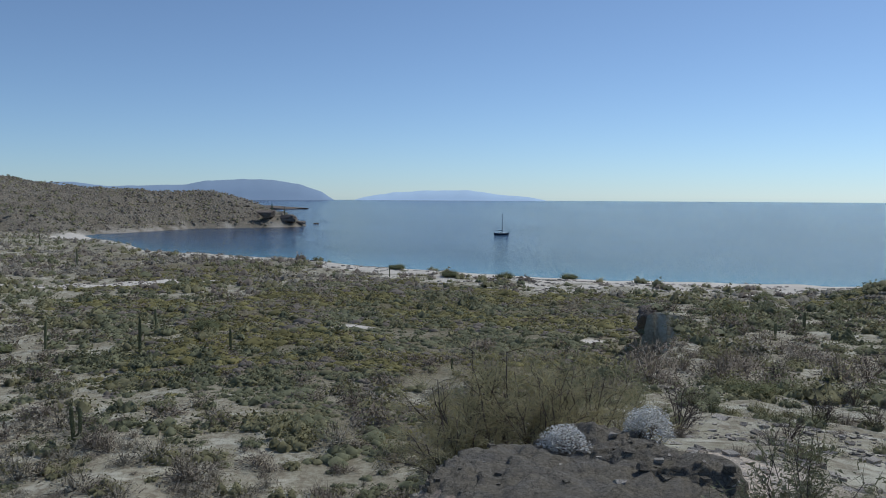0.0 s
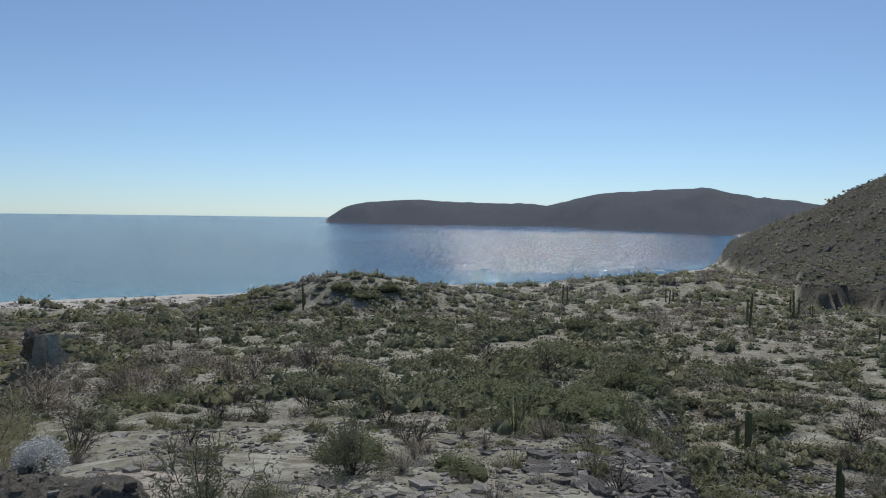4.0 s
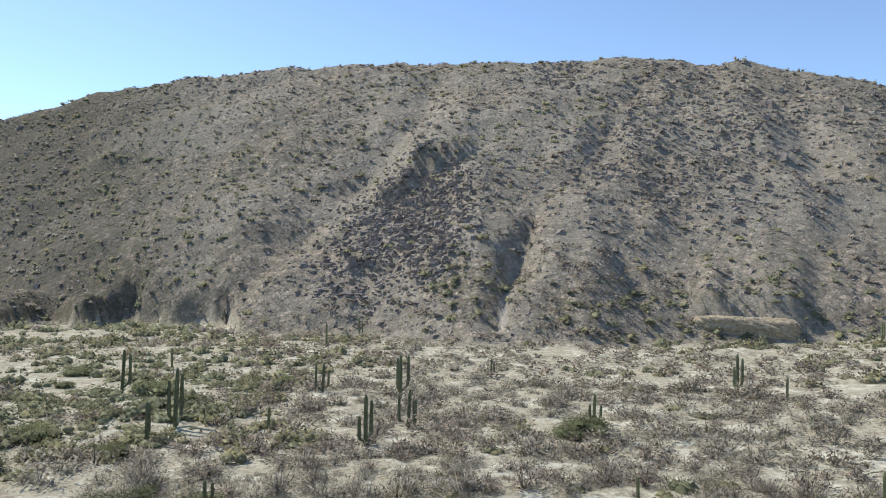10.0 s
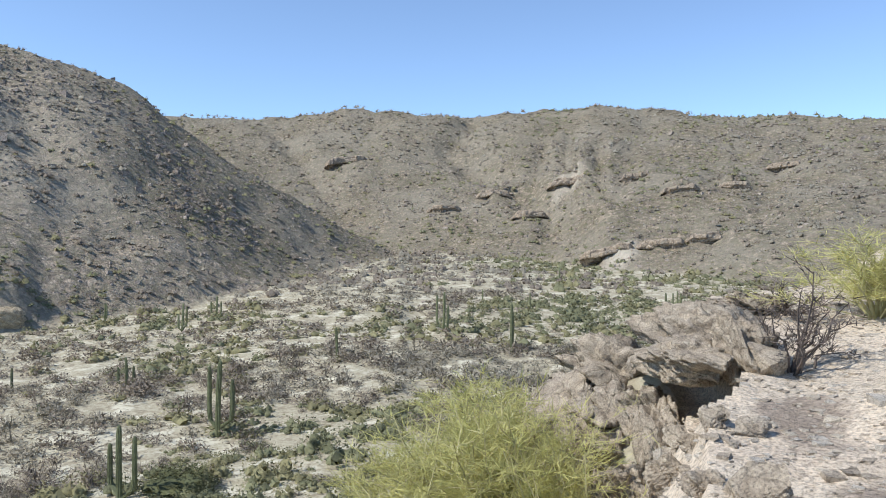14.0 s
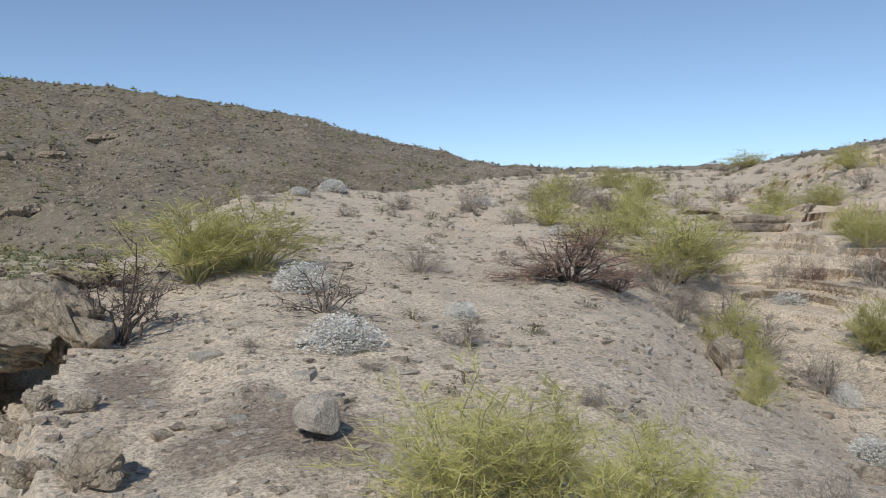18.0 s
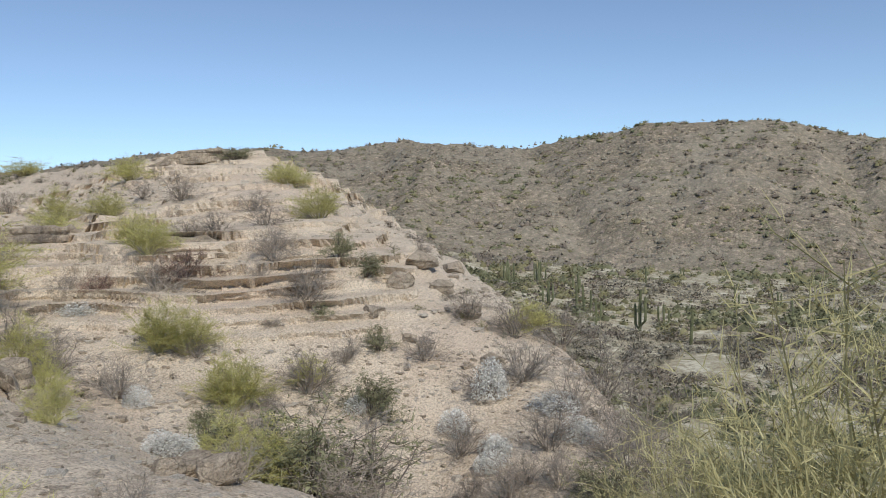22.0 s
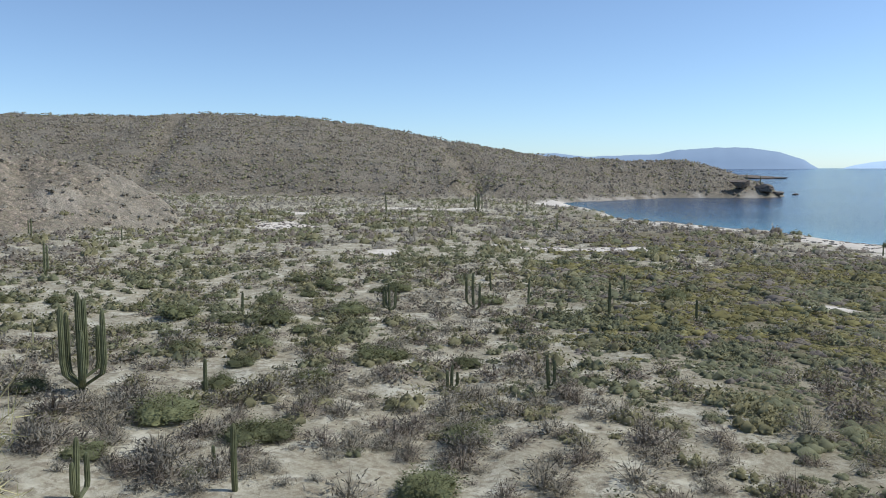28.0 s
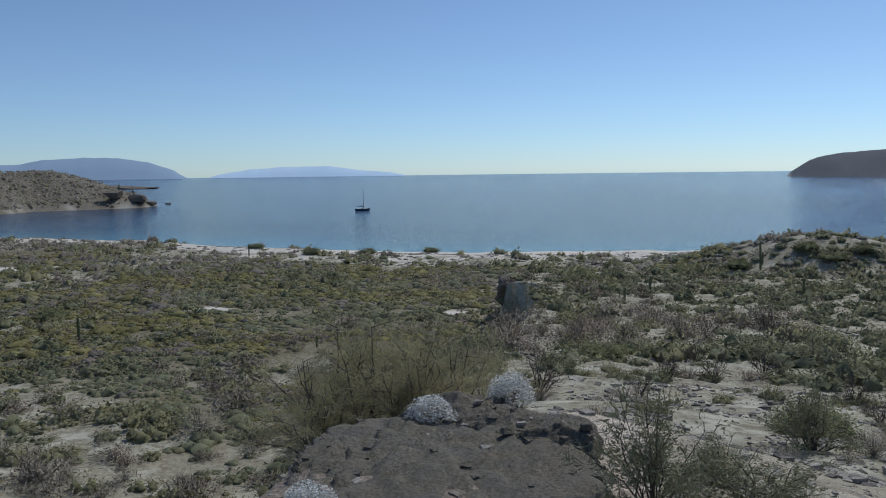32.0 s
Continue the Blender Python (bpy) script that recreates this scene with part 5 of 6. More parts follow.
for q in ((4.4, 8.8, 1.9, 1.4), (7.8, 8.4, 1.3, 1.15), (1.0, 8.6, 1.5, 1.2), (10.5, 8.8, 1.3, 1.15), (2.6, 9.6, 1.8, 1.5), (13.2, 9.4, 1.2, 1.0)):
    plant("olive_shrub", *q, "olive-brown twiggy shrub behind the dark outcrop", sink=0.1)
slab_top = float(height(*spot(9.0, 5.0))) + 0.03
for q in WHITE_SHRUB:
    plant("white_shrub", *q, base=slab_top if q[0] < 16 and q[1] < 6.9 else None, label="rounded shrub of small white felted leaves", group="white shrubs")
for q in DRY_SHRUB:
    plant("dry_shrub", *q, "low leafless grey twiggy shrub on stony ground", group="dry shrubs")
for q in RED_SHRUB:
    plant("red_shrub", *q, "dense reddish-brown twiggy shrub on the ridge", group="red-brown shrubs")
for q in GREEN_SHRUB:
    plant("green_shrub", *q, "grey-green leafy shrub among the rocks", group="green shrubs")
for q in BARE_SHRUB + BARE_SHRUB_MORE:
    plant("bare_shrub", *q, "bare dark-branched shrub on sandy ground", group="bare shrubs")
for az, r, w, h in BUSH + BUSH_MORE:
    w = min(w, 5.5)
    plant("desert_bush", az, r, w, min(h, 0.45 * w, 2.3), "rounded dark green desert bush on sand", "bush", "green bushes")

more = random.Random(31)
for i in range(40):
    az, r = more.uniform(44, 99), more.uniform(34, 125)
    w = more.uniform(2.6, 5.0)
    plant("desert_bush", az, r, w, w * more.uniform(0.36, 0.5), "rounded dark grey-green desert bush on the plain", "bush", "green bushes")
for i in range(34):
    az, r = more.uniform(297, 334), more.uniform(48, 135)
    w = more.uniform(2.4, 4.6)
    plant("desert_bush", az, r, w, w * more.uniform(0.36, 0.48), "rounded fresh green desert bush on the plain", "bush", "green bushes")
for q in ((261.2, 13.4, 1.3, 0.8), (265.0, 12.3, 1.3, 0.8), (267.6, 11.0, 1.4, 0.9), (263.0, 11.2, 1.1, 0.7), (260.6, 15.6, 1.4, 0.8), (257.3, 15.9, 1.3, 0.7), (254.1, 14.0, 1.1, 0.6), (269.5, 12.5, 1.7, 1.7),
          (271.5, 12.0, 1.7, 1.8), (274.0, 11.0, 1.7, 1.9), (266.8, 15.0, 1.8, 1.3), (258.3, 13.0, 1.0, 0.6), (263.8, 16.5, 1.6, 1.0), (268.6, 9.8, 1.2, 1.0)):
    plant("dry_shrub", *q, "grey-purple leafless shrub on the broken slope", group="dry shrubs")
more = random.Random(12)
for i in range(46):  # clumps that fill the gully and its brow
    az = more.uniform(222, 272)
    r = float(at(GULLY_R, az)) * more.uniform(0.75, 1.45)
    k = more.random()
    w = more.uniform(0.35, 0.8) * (0.5 + r / 16)
    if k < 0.14:
        plant("white_shrub", az, r, w * 0.65, w * 0.42, "rounded shrub of small white felted leaves", group="white shrubs")
    elif k < 0.62:
        plant("dry_shrub", az, r, w * 1.3, w * 0.8, "low leafless grey twiggy shrub on stony ground", group="dry shrubs")
    elif k < 0.82:
        plant("palo_verde", az, r, w * 1.3, w, "yellow-green palo verde shrub on pale stony ground", group="palo verde shrubs")
    else:
        plant("green_shrub", az, r, w * 1.1, w * 0.8, "grey-green leafy shrub among the rocks", group="green shrubs")

for i in range(34):  # shrubs scattered over the bedded ridge
    az, r = more.uniform(212, 250), more.uniform(13, 34)
    w = more.uniform(0.7, 1.4) * (0.6 + r / 40)
    if i % 3 == 0:
        plant("palo_verde", az, r, w * 1.2, w * 0.8, "yellow-green palo verde shrub on pale stony ground", group="palo verde shrubs")
    else:
        plant("dry_shrub", az, r, w, w * 0.55, "low leafless grey twiggy shrub on stony ground", group="dry shrubs")


def cactus(az, r, h, n, seed):
    """A columnar cactus: ribbed stems that leave the foot, bend out and rise, one part each."""
    g = np.random.default_rng(seed)
    root = thing("cardon_cactus", az, r, g.uniform(0, 360), 0.1)
    ribs = 11 if r < 110 else 7
    rad = 0.12 + 0.024 * h
    for k in range(n):
        hk = h if k == 0 else h * g.uniform(0.62, 0.98)
        t = 2 * math.pi * k / max(n - 1, 1) + g.uniform(-0.4, 0.4)
        out = 0.0 if k == 0 else rad * g.uniform(2.2, 3.4) * (1 + 0.12 * n)
        start = 0.0 if k == 0 else h * g.uniform(0.02, 0.16)
        path, wide = [], []
        for s in (0, 0.06, 0.14, 0.24, 0.38, 0.55, 0.72, 0.88, 0.95, 0.985, 1.0):
            o = out * smooth(np.array(s / 0.3)) if k else 0.03 * h * math.sin(s * 2 + seed)
            path.append(np.array([math.cos(t) * o, math.sin(t) * o, start + (hk - start) * (s if k == 0 else s**1.15)]))
            wide.append(rad * (0.8 if k == 0 else 0.72) * (0.75 if s < 0.05 else 1.0) * (1, 0.97, 0.9, 0.75, 0.42, 0.04)[max(0, min(5, (0.55, 0.72, 0.88, 0.95, 0.985, 1.0).index(s) if s >= 0.55 else 0))])
        vs, fs, m = [], [], ribs * 2
        for c, w in zip(path, wide):
            for i in range(m):
                a = 2 * math.pi * i / m
                q = w * (1.0 if i % 2 == 0 else 0.78)
                vs.append((c[0] + q * math.cos(a), c[1] + q * math.sin(a), c[2]))
        for j in range(len(path) - 1):
            for i in range(m):
                fs.append((j * m + i, j * m + (i + 1) % m, (j + 1) * m + (i + 1) % m, (j + 1) * m + i))
        part("stem", mesh_of("stem", vs, fs, CACTUS), root)
    words = "single-stemmed" if n == 1 else "candelabra-shaped" if n < 5 else "many-stemmed"
    return tagged(root, f"{words} ribbed grey-green columnar cactus on the desert plain", "cactus", "columnar cacti")


for i, q in enumerate(CACTI_NORTH + CACTI_EAST + CACTI_SOUTH + CACTI_WEST):
    cactus(*q, 200 + i)
for i, (az, r, h) in enumerate(((347.9, 640, 10.5), (348.8, 640, 8.0))):
    cactus(az, r, h, 2, 400 + i)


def rock_mesh(name, w, d, h, n, seed, material, rough=0.12, boxy=3.0, strata=0, over=0.0, cuts=14, fine=0.0):
    """A rock of the given size, standing on z = 0 and facing -y: a rounded block broken by noise, with strata and an overhang."""
    g = np.linspace(-1, 1, n + 1)
    u, v = [q.ravel() for q in np.meshgrid(g, g)]
    one = np.ones_like(u)
    vs, fs = [], []
    idx = np.arange((n + 1) ** 2).reshape(n + 1, n + 1)
    quad = np.stack([idx[:-1, :-1], idx[:-1, 1:], idx[1:, 1:], idx[1:, :-1]], -1).reshape(-1, 4)
    for k, f in enumerate(((u, v, one), (v, u, -one), (one, u, v), (-one, v, u), (v, one, u), (u, -one, v))):
        vs.append(np.stack(f, 1))
        fs.append(quad + k * len(u))
    p, f = np.concatenate(vs), np.concatenate(fs)
    _, first, back = np.unique(np.round(p * 1e4).astype(np.int64), axis=0, return_index=True, return_inverse=True)
    p, f = p[first], back.reshape(-1)[f]
    p = p / (np.abs(p) ** boxy).sum(1, keepdims=True) ** (1 / boxy)
    a, b, c = p.T
    k = 1.6
    dents = fbm(a * k + c * 1.3 + seed, b * k - c * 0.9, seed, 5) + 0.7 * fbm(c * k + 7.1 + a * 0.6, a * 0.8 - b * k + seed, seed + 5, 5)
    p = p * (1 + rough * 2 * dents)[:, None]
    gg = np.random.default_rng(seed)
    for _ in range(cuts):  # fracture planes
        m = gg.normal(0, 1, 3) * (1, 1, 0.8)
        m /= np.linalg.norm(m)
        p = p - np.maximum(0, p @ m - gg.uniform(0.5, 0.92))[:, None] * m * 0.96
    if strata:
        zz = p[:, 2] * strata + 0.5 * fbm(a * 2, b * 2, seed + 3, 3)
        notch = np.abs(zz - np.round(zz)) * 2
        p[:, :2] *= (1 - 0.10 * (1 - smooth(notch * 2.2)) + 0.05 * (lattice(np.round(zz).astype(np.int64), 0 * np.round(zz).astype(np.int64), seed) - 0.5))[:, None]
    if fine:
        p = p * (1 + fine * vnoise(a * 13 + c * 9, b * 13 - c * 7, seed + 8))[:, None]
    z = (p[:, 2] + 1) / 2
    q = np.stack([p[:, 0] * w / 2, p[:, 1] * d / 2 - over * smooth((z - 0.3) / 0.5), z * h], 1)
    return mesh_of(name, q, f, material, smooth_shade=n > 19)


def rock(name, az, r, w, d, h, seed, material, label, category="rock", group="", n=10, sink=0.25, turn=0.0, base=None, **how):
    """A rock as a thing of one mesh, its front turned to the camera, sunk into the ground."""
    x, y = spot(az, r)
    ob = new(name, rock_mesh(name, w, d, h, n, seed, material, **how))
    z = float(height(x, y)) if base is None else base
    ob.matrix_world = pose(x, y, z - sink * h, 0, 0, -az + turn)
    return tagged(ob, label, category, group)


# the loose boulder and the flat stone beside the track on the ridge
rock("boulder", 198.2, 4.8, 0.27, 0.26, 0.26, 3, GREY_STONE, "pale rounded boulder lying on dark stony ground", "boulder", n=22, rough=0.1, boxy=2.4, cuts=3, fine=0.03, sink=0.06)
rock("flat_rock", 204.2, 4.35, 0.36, 0.3, 0.15, 4, GREY_STONE, "flat tan slab of rock on stony ground", n=12, rough=0.06, boxy=3.0, cuts=3, fine=0.03, sink=0.3)
# the broken crag at the ridge's brink, with a hollow under its lip
BRINK = "weathered brown crag at the brink of the ridge"
for i, (az, r, w, dd, h) in enumerate(((171.6, 9.2, 1.0, 1.0, 0.7), (174.2, 9.7, 1.2, 1.1, 0.75), (177.0, 10.2, 1.2, 1.1, 0.7), (172.2, 8.5, 0.6, 0.6, 0.55),
                                       (174.2, 8.7, 0.7, 0.6, 0.6), (176.2, 8.7, 0.6, 0.6, 0.55), (179.2, 10.6, 1.0, 1.0, 0.5), (175.2, 7.9, 0.5, 0.5, 0.5), (182.0, 11.2, 1.0, 1.0, 0.4), (173.4, 8.0, 0.5, 0.5, 0.5))):
    rock("crag", az, r, w, dd, h, 11 + i, CRAG, BRINK, "crag", "crags at the brink", n=28, rough=0.45, boxy=2.6, fine=0.2, cuts=2, sink=0.5, turn=(i * 37) % 50 - 25)
rock("overhanging_crag", 179.3, 8.55, 1.0, 1.5, 0.42, 27, CRAG, "grey-brown crag roofing a dark hollow", "crag", n=38, rough=0.26, boxy=2.6, over=0.25, fine=0.16, cuts=2, base=22.64, sink=0.0)
rock("crag", 176.7, 8.3, 0.45, 0.9, 0.75, 45, CRAG, BRINK, "crag", "crags at the brink", n=26, rough=0.35, boxy=2.4, fine=0.16, cuts=2, sink=0.35)
rock("crag", 182.2, 8.3, 0.5, 1.0, 0.6, 46, CRAG, BRINK, "crag", "crags at the brink", n=26, rough=0.35, boxy=2.4, fine=0.16, cuts=2, sink=0.35)
rock("crag", 179.4, 9.5, 1.2, 0.6, 0.7, 47, CRAG, BRINK, "crag", "crags at the brink", n=26, rough=0.35, boxy=2.4, fine=0.16, cuts=2, sink=0.35)
rock("crag", 177.2, 7.9, 0.4, 0.4, 0.7, 28, GREY_STONE, "upright pale broken rock below the hollow", "crag", n=18, rough=0.15, fine=0.04)
rock("crag", 183.4, 7.9, 0.5, 0.7, 0.4, 29, CRAG, BRINK, "crag", "crags at the brink", n=20, rough=0.16, fine=0.05)
for i, (az, r, w) in enumerate(((175.6, 6.3, 0.30), (177.4, 6.1, 0.34), (180.2, 6.0, 0.22), (178.8, 6.2, 0.2), (182.9, 5.9, 0.2), (176.6, 5.0, 0.42), (183.0, 4.7, 0.4), (179.6, 5.0, 0.2), (178.0, 6.7, 0.25))):
    rock("loose_stone", az, r, w, w * 0.85, w * 0.75, 30 + i, CRAG, "dark angular stone lying below the crag", "stone", "stones below the crag", n=14, rough=0.25, boxy=2.8, cuts=4, fine=0.1, sink=0.2)
# dark outcrop that ends the ridge towards the sea
outcrop = thing("rock_outcrop", 9.0, 5.0, -9.0)
tagged(outcrop, "dark pebbly conglomerate outcrop with a flat broken top", "outcrop")
for i, (name, dx, dy, dz, w, dd, h, turn) in enumerate((("slab", 0.1, -0.35, -0.77, 2.3, 3.4, 0.82, 0), ("block", -0.62, 0.2, -0.72, 1.0, 1.6, 0.72, 8), ("block", 0.75, 0.75, -0.64, 0.9, 1.0, 0.72, -14), ("block", 0.25, 1.15, -0.68, 1.3, 0.8, 0.76, 6))):
    part(name, rock_mesh(name, w, dd, h, 52 if name == "slab" else 30, 51 + i, CONGLOMERATE, rough=0.10, boxy=4.0, cuts=1, fine=0.16), outcrop, at_=(dx, dy, dz), turn=radians(turn) * 57.3)
pebble_meshes = [mesh_of("pebble", *stone_shape(s + 200), GREY_STONE if s % 3 == 0 else CONGLOMERATE) for s in range(6)]
more = random.Random(7)
for child in [c for c in bpy.data.objects if c.parent == outcrop]:  # pebbles that weather out of its top
    tops = [v.co for v in child.data.vertices if v.normal.z > 0.5 and v.co.z > 0.55]
    for v in more.sample(tops, min(len(tops), 70 if child.name.startswith("slab") else 26)):
        k = more.uniform(0.03, 0.085)
        part("pebble", pebble_meshes[more.randrange(6)], outcrop, scale=(k, k, k * 0.8), at_=tuple(child.matrix_basis @ v), turn=more.uniform(0, 360))
# ledges of bedded rock across the ridge
def ledge(way, beds, thick, seed, material, label, category="ledge", group="rock ledges", step=0.2, deep=1.0, cave=1.0):
    """A step of bedded rock along the way of (azimuth, distance): beds with worn lips over one another, each set back, the lowest undercut."""
    pts = np.array([spot(*q) for q in way])
    run = np.concatenate([[0], np.cumsum(np.linalg.norm(np.diff(pts, axis=0), axis=1))])
    n = max(8, int(run[-1] / step))
    u = np.linspace(0, run[-1], n)
    px, py = np.interp(u, run, pts[:, 0]), np.interp(u, run, pts[:, 1])
    rr = np.hypot(px, py)
    ox, oy = px / rr, py / rr
    gz = height(px, py)
    gz = 0.75 * (gz.mean() + (np.arange(n) / n - 0.5) * np.clip(gz[-1] - gz[0], -0.05 * run[-1], 0.05 * run[-1])) + 0.25 * np.convolve(np.pad(gz, 3, mode="edge"), np.ones(7) / 7, "valid")
    root = new("rock_ledge" if category == "ledge" else "rock_scarp")
    root.empty_display_size = 0.3
    root.matrix_world = pose(px[0], py[0], gz[0])
    q = u / thick
    for k in range(beds):
        lo, hi = n * 0.5 * (1 - (0.95 - 0.13 * k)), n * 0.5 * (1 + (0.95 - 0.1 * k))
        i = np.arange(max(0, int(lo)), min(n, int(hi)))
        block = np.floor(q[i] * 0.45 + 0.4 * vnoise(q[i] * 0.5, q[i] * 0, seed + k)).astype(np.int64)
        taper = np.sqrt(np.clip(np.minimum(i - i[0], i[-1] - i) / (0.09 * len(i) + 1), 0.02, 1))
        wob = fbm(q[i] * 0.22, q[i] * 0 + seed, seed + k, 4) * 1.6 + 0.9 * (lattice(block, block * 0, seed + k + 40) - 0.5)
        rise = 1 + 0.5 * (lattice(block, block * 0 + 7, seed + k + 20) - 0.5)
        back = thick * (0.9 * k * deep + 1.1 * wob) + (1 - taper) * thick * 2
        base = gz[i] + thick * (0.35 * cave * (k == 0) + 0.95 * k) * taper
        rows = []
        for d, h in ((2.0 * cave if k == 0 else 0.9, -1.2), (1.5 * cave if k == 0 else 0.5, 0.0), (0.1, 0.05), (-0.04, 0.3), (0.0, 0.8), (0.1, 0.97), (1.5, 1.05), (5.0, 0.9), (9.0, -1.2)):
            jag = 0.16 * vnoise(q[i] * 1.9 + d, q[i] * 0 + h * 5, seed + 60 + k)
            dd = back + thick * (d + jag)
            zz = base + thick * h * rise * taper + 0.05 * thick * vnoise(q[i] * 2.7, q[i] * 0 + d, seed + 80)
            rows.append(np.stack([px[i] + ox[i] * dd - px[0], py[i] + oy[i] * dd - py[0], zz - gz[0]], 1))
        m = len(i)
        faces = [(j * m + c, j * m + c + 1, (j + 1) * m + c + 1, (j + 1) * m + c) for j in range(len(rows) - 1) for c in range(m - 1)]
        part("bed", mesh_of("bed", np.concatenate(rows), faces, material), root)
    return tagged(root, label, category, group)


for i, (beds, thick, *way) in enumerate(((2, 0.17, (216.6, 25.8), (219, 25.2), (222.0, 25.6)), (3, 0.17, (225.4, 25.2), (228, 24.2), (230, 24.0), (232.6, 23.6)), (2, 0.15, (235.0, 19.6), (238, 19), (240.8, 18.6)),
                                         (4, 0.2, (235.4, 39.5), (239, 38), (242.6, 38)), (1, 0.17, (221.5, 31.5), (224, 30.6), (226.6, 31.4)), (2, 0.12, (225.7, 11.6), (226.8, 10.8), (227.6, 10.2)))):
    ledge(way, beds, thick, 70 + 3 * i, CRAG, "bedded brown rock ledge with a shadowed undercut", step=0.1 if thick < 0.2 else 0.16)
def bedded_ridge():
    """The bare side of the ridge: thin beds of rock that step up one above another, each with a lip over the one below."""
    az, rr = np.meshgrid(np.arange(221, 255.01, 0.15), np.geomspace(13, 44, 300))
    x, y = rr * np.sin(np.radians(az)), rr * np.cos(np.radians(az))
    z = height(x, y)
    step = 0.23
    q = z / step + 1.6 * fbm(x / 8, y / 8, 301, 3) + 0.35 * vnoise(x / 1.7, y / 1.7, 302)
    f = q - np.floor(q)
    rim = smooth((az - 221) / 6) * smooth((255 - az) / 4) * smooth((rr - 13) / 4) * smooth((44 - rr) / 4)
    much = smooth(0.05 + 3.2 * fbm(x / 5, y / 5, 303, 3) + 0.5 * smooth((az - 230) / 12)) * rim
    up = step * (smooth((f - 0.6) / 0.25) - f)
    lip = smooth((f - 0.72) / 0.13) * (1 - smooth((f - 0.97) / 0.03)) + (1 - smooth(f / 0.2)) - 0.8 * smooth((f - 0.42) / 0.15) * (1 - smooth((f - 0.64) / 0.08))
    shift = 0.26 * lip * np.clip(0.55 + 1.6 * vnoise(x / 1.4, y / 1.4, 304), 0, 1.2) * much
    z = z + much * (up + 0.5 * step) + 0.02 - 0.6 * (1 - smooth(rim * 4)) - 0.12 * (1 - smooth(much * 5))
    x, y = x - shift * np.sin(np.radians(az)), y - shift * np.cos(np.radians(az))
    nr, na = az.shape
    idx = np.arange(nr * na).reshape(nr, na)
    quads = np.stack([idx[:-1, :-1], idx[:-1, 1:], idx[1:, 1:], idx[1:, :-1]], -1).reshape(-1, 4)[:, ::-1]
    ob = bulk("bedrock", np.stack([x.ravel(), y.ravel(), z.ravel()], 1), quads, [GROUND], smooth_shade=False)
    bare_rock = ob.data.color_attributes.new("zone", "FLOAT_COLOR", "POINT")
    bare_rock.data.foreach_set("color", np.tile(np.array([0, 0, 0, 1], np.float32), x.size))
    return tagged(ob, "tan bedded rock of the ridge stepping up in ledges", "bedrock", kind="structure")


bedded_ridge()
for i, (az, r, w) in enumerate(((250.5, 15.2, 0.5), (252.5, 17, 0.7), (254, 19, 0.8), (255.5, 17.5, 0.6), (253, 14.5, 0.4), (257.5, 16, 0.6), (259, 14, 0.45), (256.5, 20.5, 0.7), (226.8, 12.0, 0.8), (227.6, 10.5, 0.6), (237.5, 7.5, 0.5), (236.0, 7.0, 0.4), (239.0, 6.8, 0.45))):
    rock("broken_rock", az, r, w, w * 0.8, w * 0.7, 110 + i, CRAG, "broken grey-brown rock on the slope of the gully", "rock", "broken rocks", n=10, rough=0.18, strata=1.5, sink=0.3)
# banks and cliffs
for i, (az, r, w, h) in enumerate(((173.2, 243, 15.5, 4.2), (176.8, 241, 13.7, 4.0), (179.6, 241, 10.2, 3.6), (170.4, 335, 16.6, 4.8), (178.0, 292, 12.4, 3.7), (181.5, 300, 10.6, 3.4), (165.1, 349, 14.9, 4.5), (167.6, 317, 13.5, 4.0),
                                   (184.5, 330, 12.0, 3.2), (161.5, 340, 14.0, 4.0), (175.0, 320, 12.0, 3.2), (154.5, 420, 20.0, 6.0))):
    half = math.degrees(w * 0.6 / r)
    ledge(((az - half, r + 1), (az - 0.2 * half, r - 0.5), (az + half, r + 0.8)), 2, h * 0.42, 220 + 5 * i, SCARP, "bedded brown rock scarp with dark hollows on the hillside", "scarp", "rock scarps", step=0.35, deep=0.4, cave=1.3)
rock("pale_scarp", 130.5, 161.0, 18, 7, 6.0, 241, PALE_CRAG, "pale yellow undercut scarp at the foot of the hill", "scarp", n=40, rough=0.06, boxy=9.0, cuts=0, over=0.5, sink=0.0, fine=0.1, base=6.0)
rock("earth_bank", 16.7, 104.5, 9.6, 6, 5.7, 250, BANK, "square dark earth bank at the end of the spur", "bank", n=26, rough=0.12, boxy=7.0, cuts=1, fine=0.06, sink=0.0, base=4.0)
for i, (az, r, w, dd, h, label) in enumerate(((347.6, 628, 18, 14, 6, "dark rocky point of the headland"),
                                              (348.9, 632, 14, 12, 7, "dark rocky point of the headland"), (349.8, 640, 12, 10, 4, "dark rocky point of the headland"))):
    rock("rock_bank", az, r, w, dd, h, 140 + i, BANK, label, "bank", "banks and cliffs", n=22, rough=0.22 if r > 300 else 0.10, boxy=2.6 if r > 300 else 7.0, cuts=6, sink=0.35 if r > 300 else 0.45, fine=0.06)
rock("islet", 347.5, 1440, 190, 50, 15, 180, BANK, "low dark rocky islet in the sea", "islet", n=24, rough=0.10, boxy=5.0, strata=1.5, sink=0.45, base=0)
rock("sea_rock", 351.0, 690, 5, 4, 1.6, 181, BANK, "small dark rock awash off the point", "rock", n=8, rough=0.2, sink=0.4, base=0)


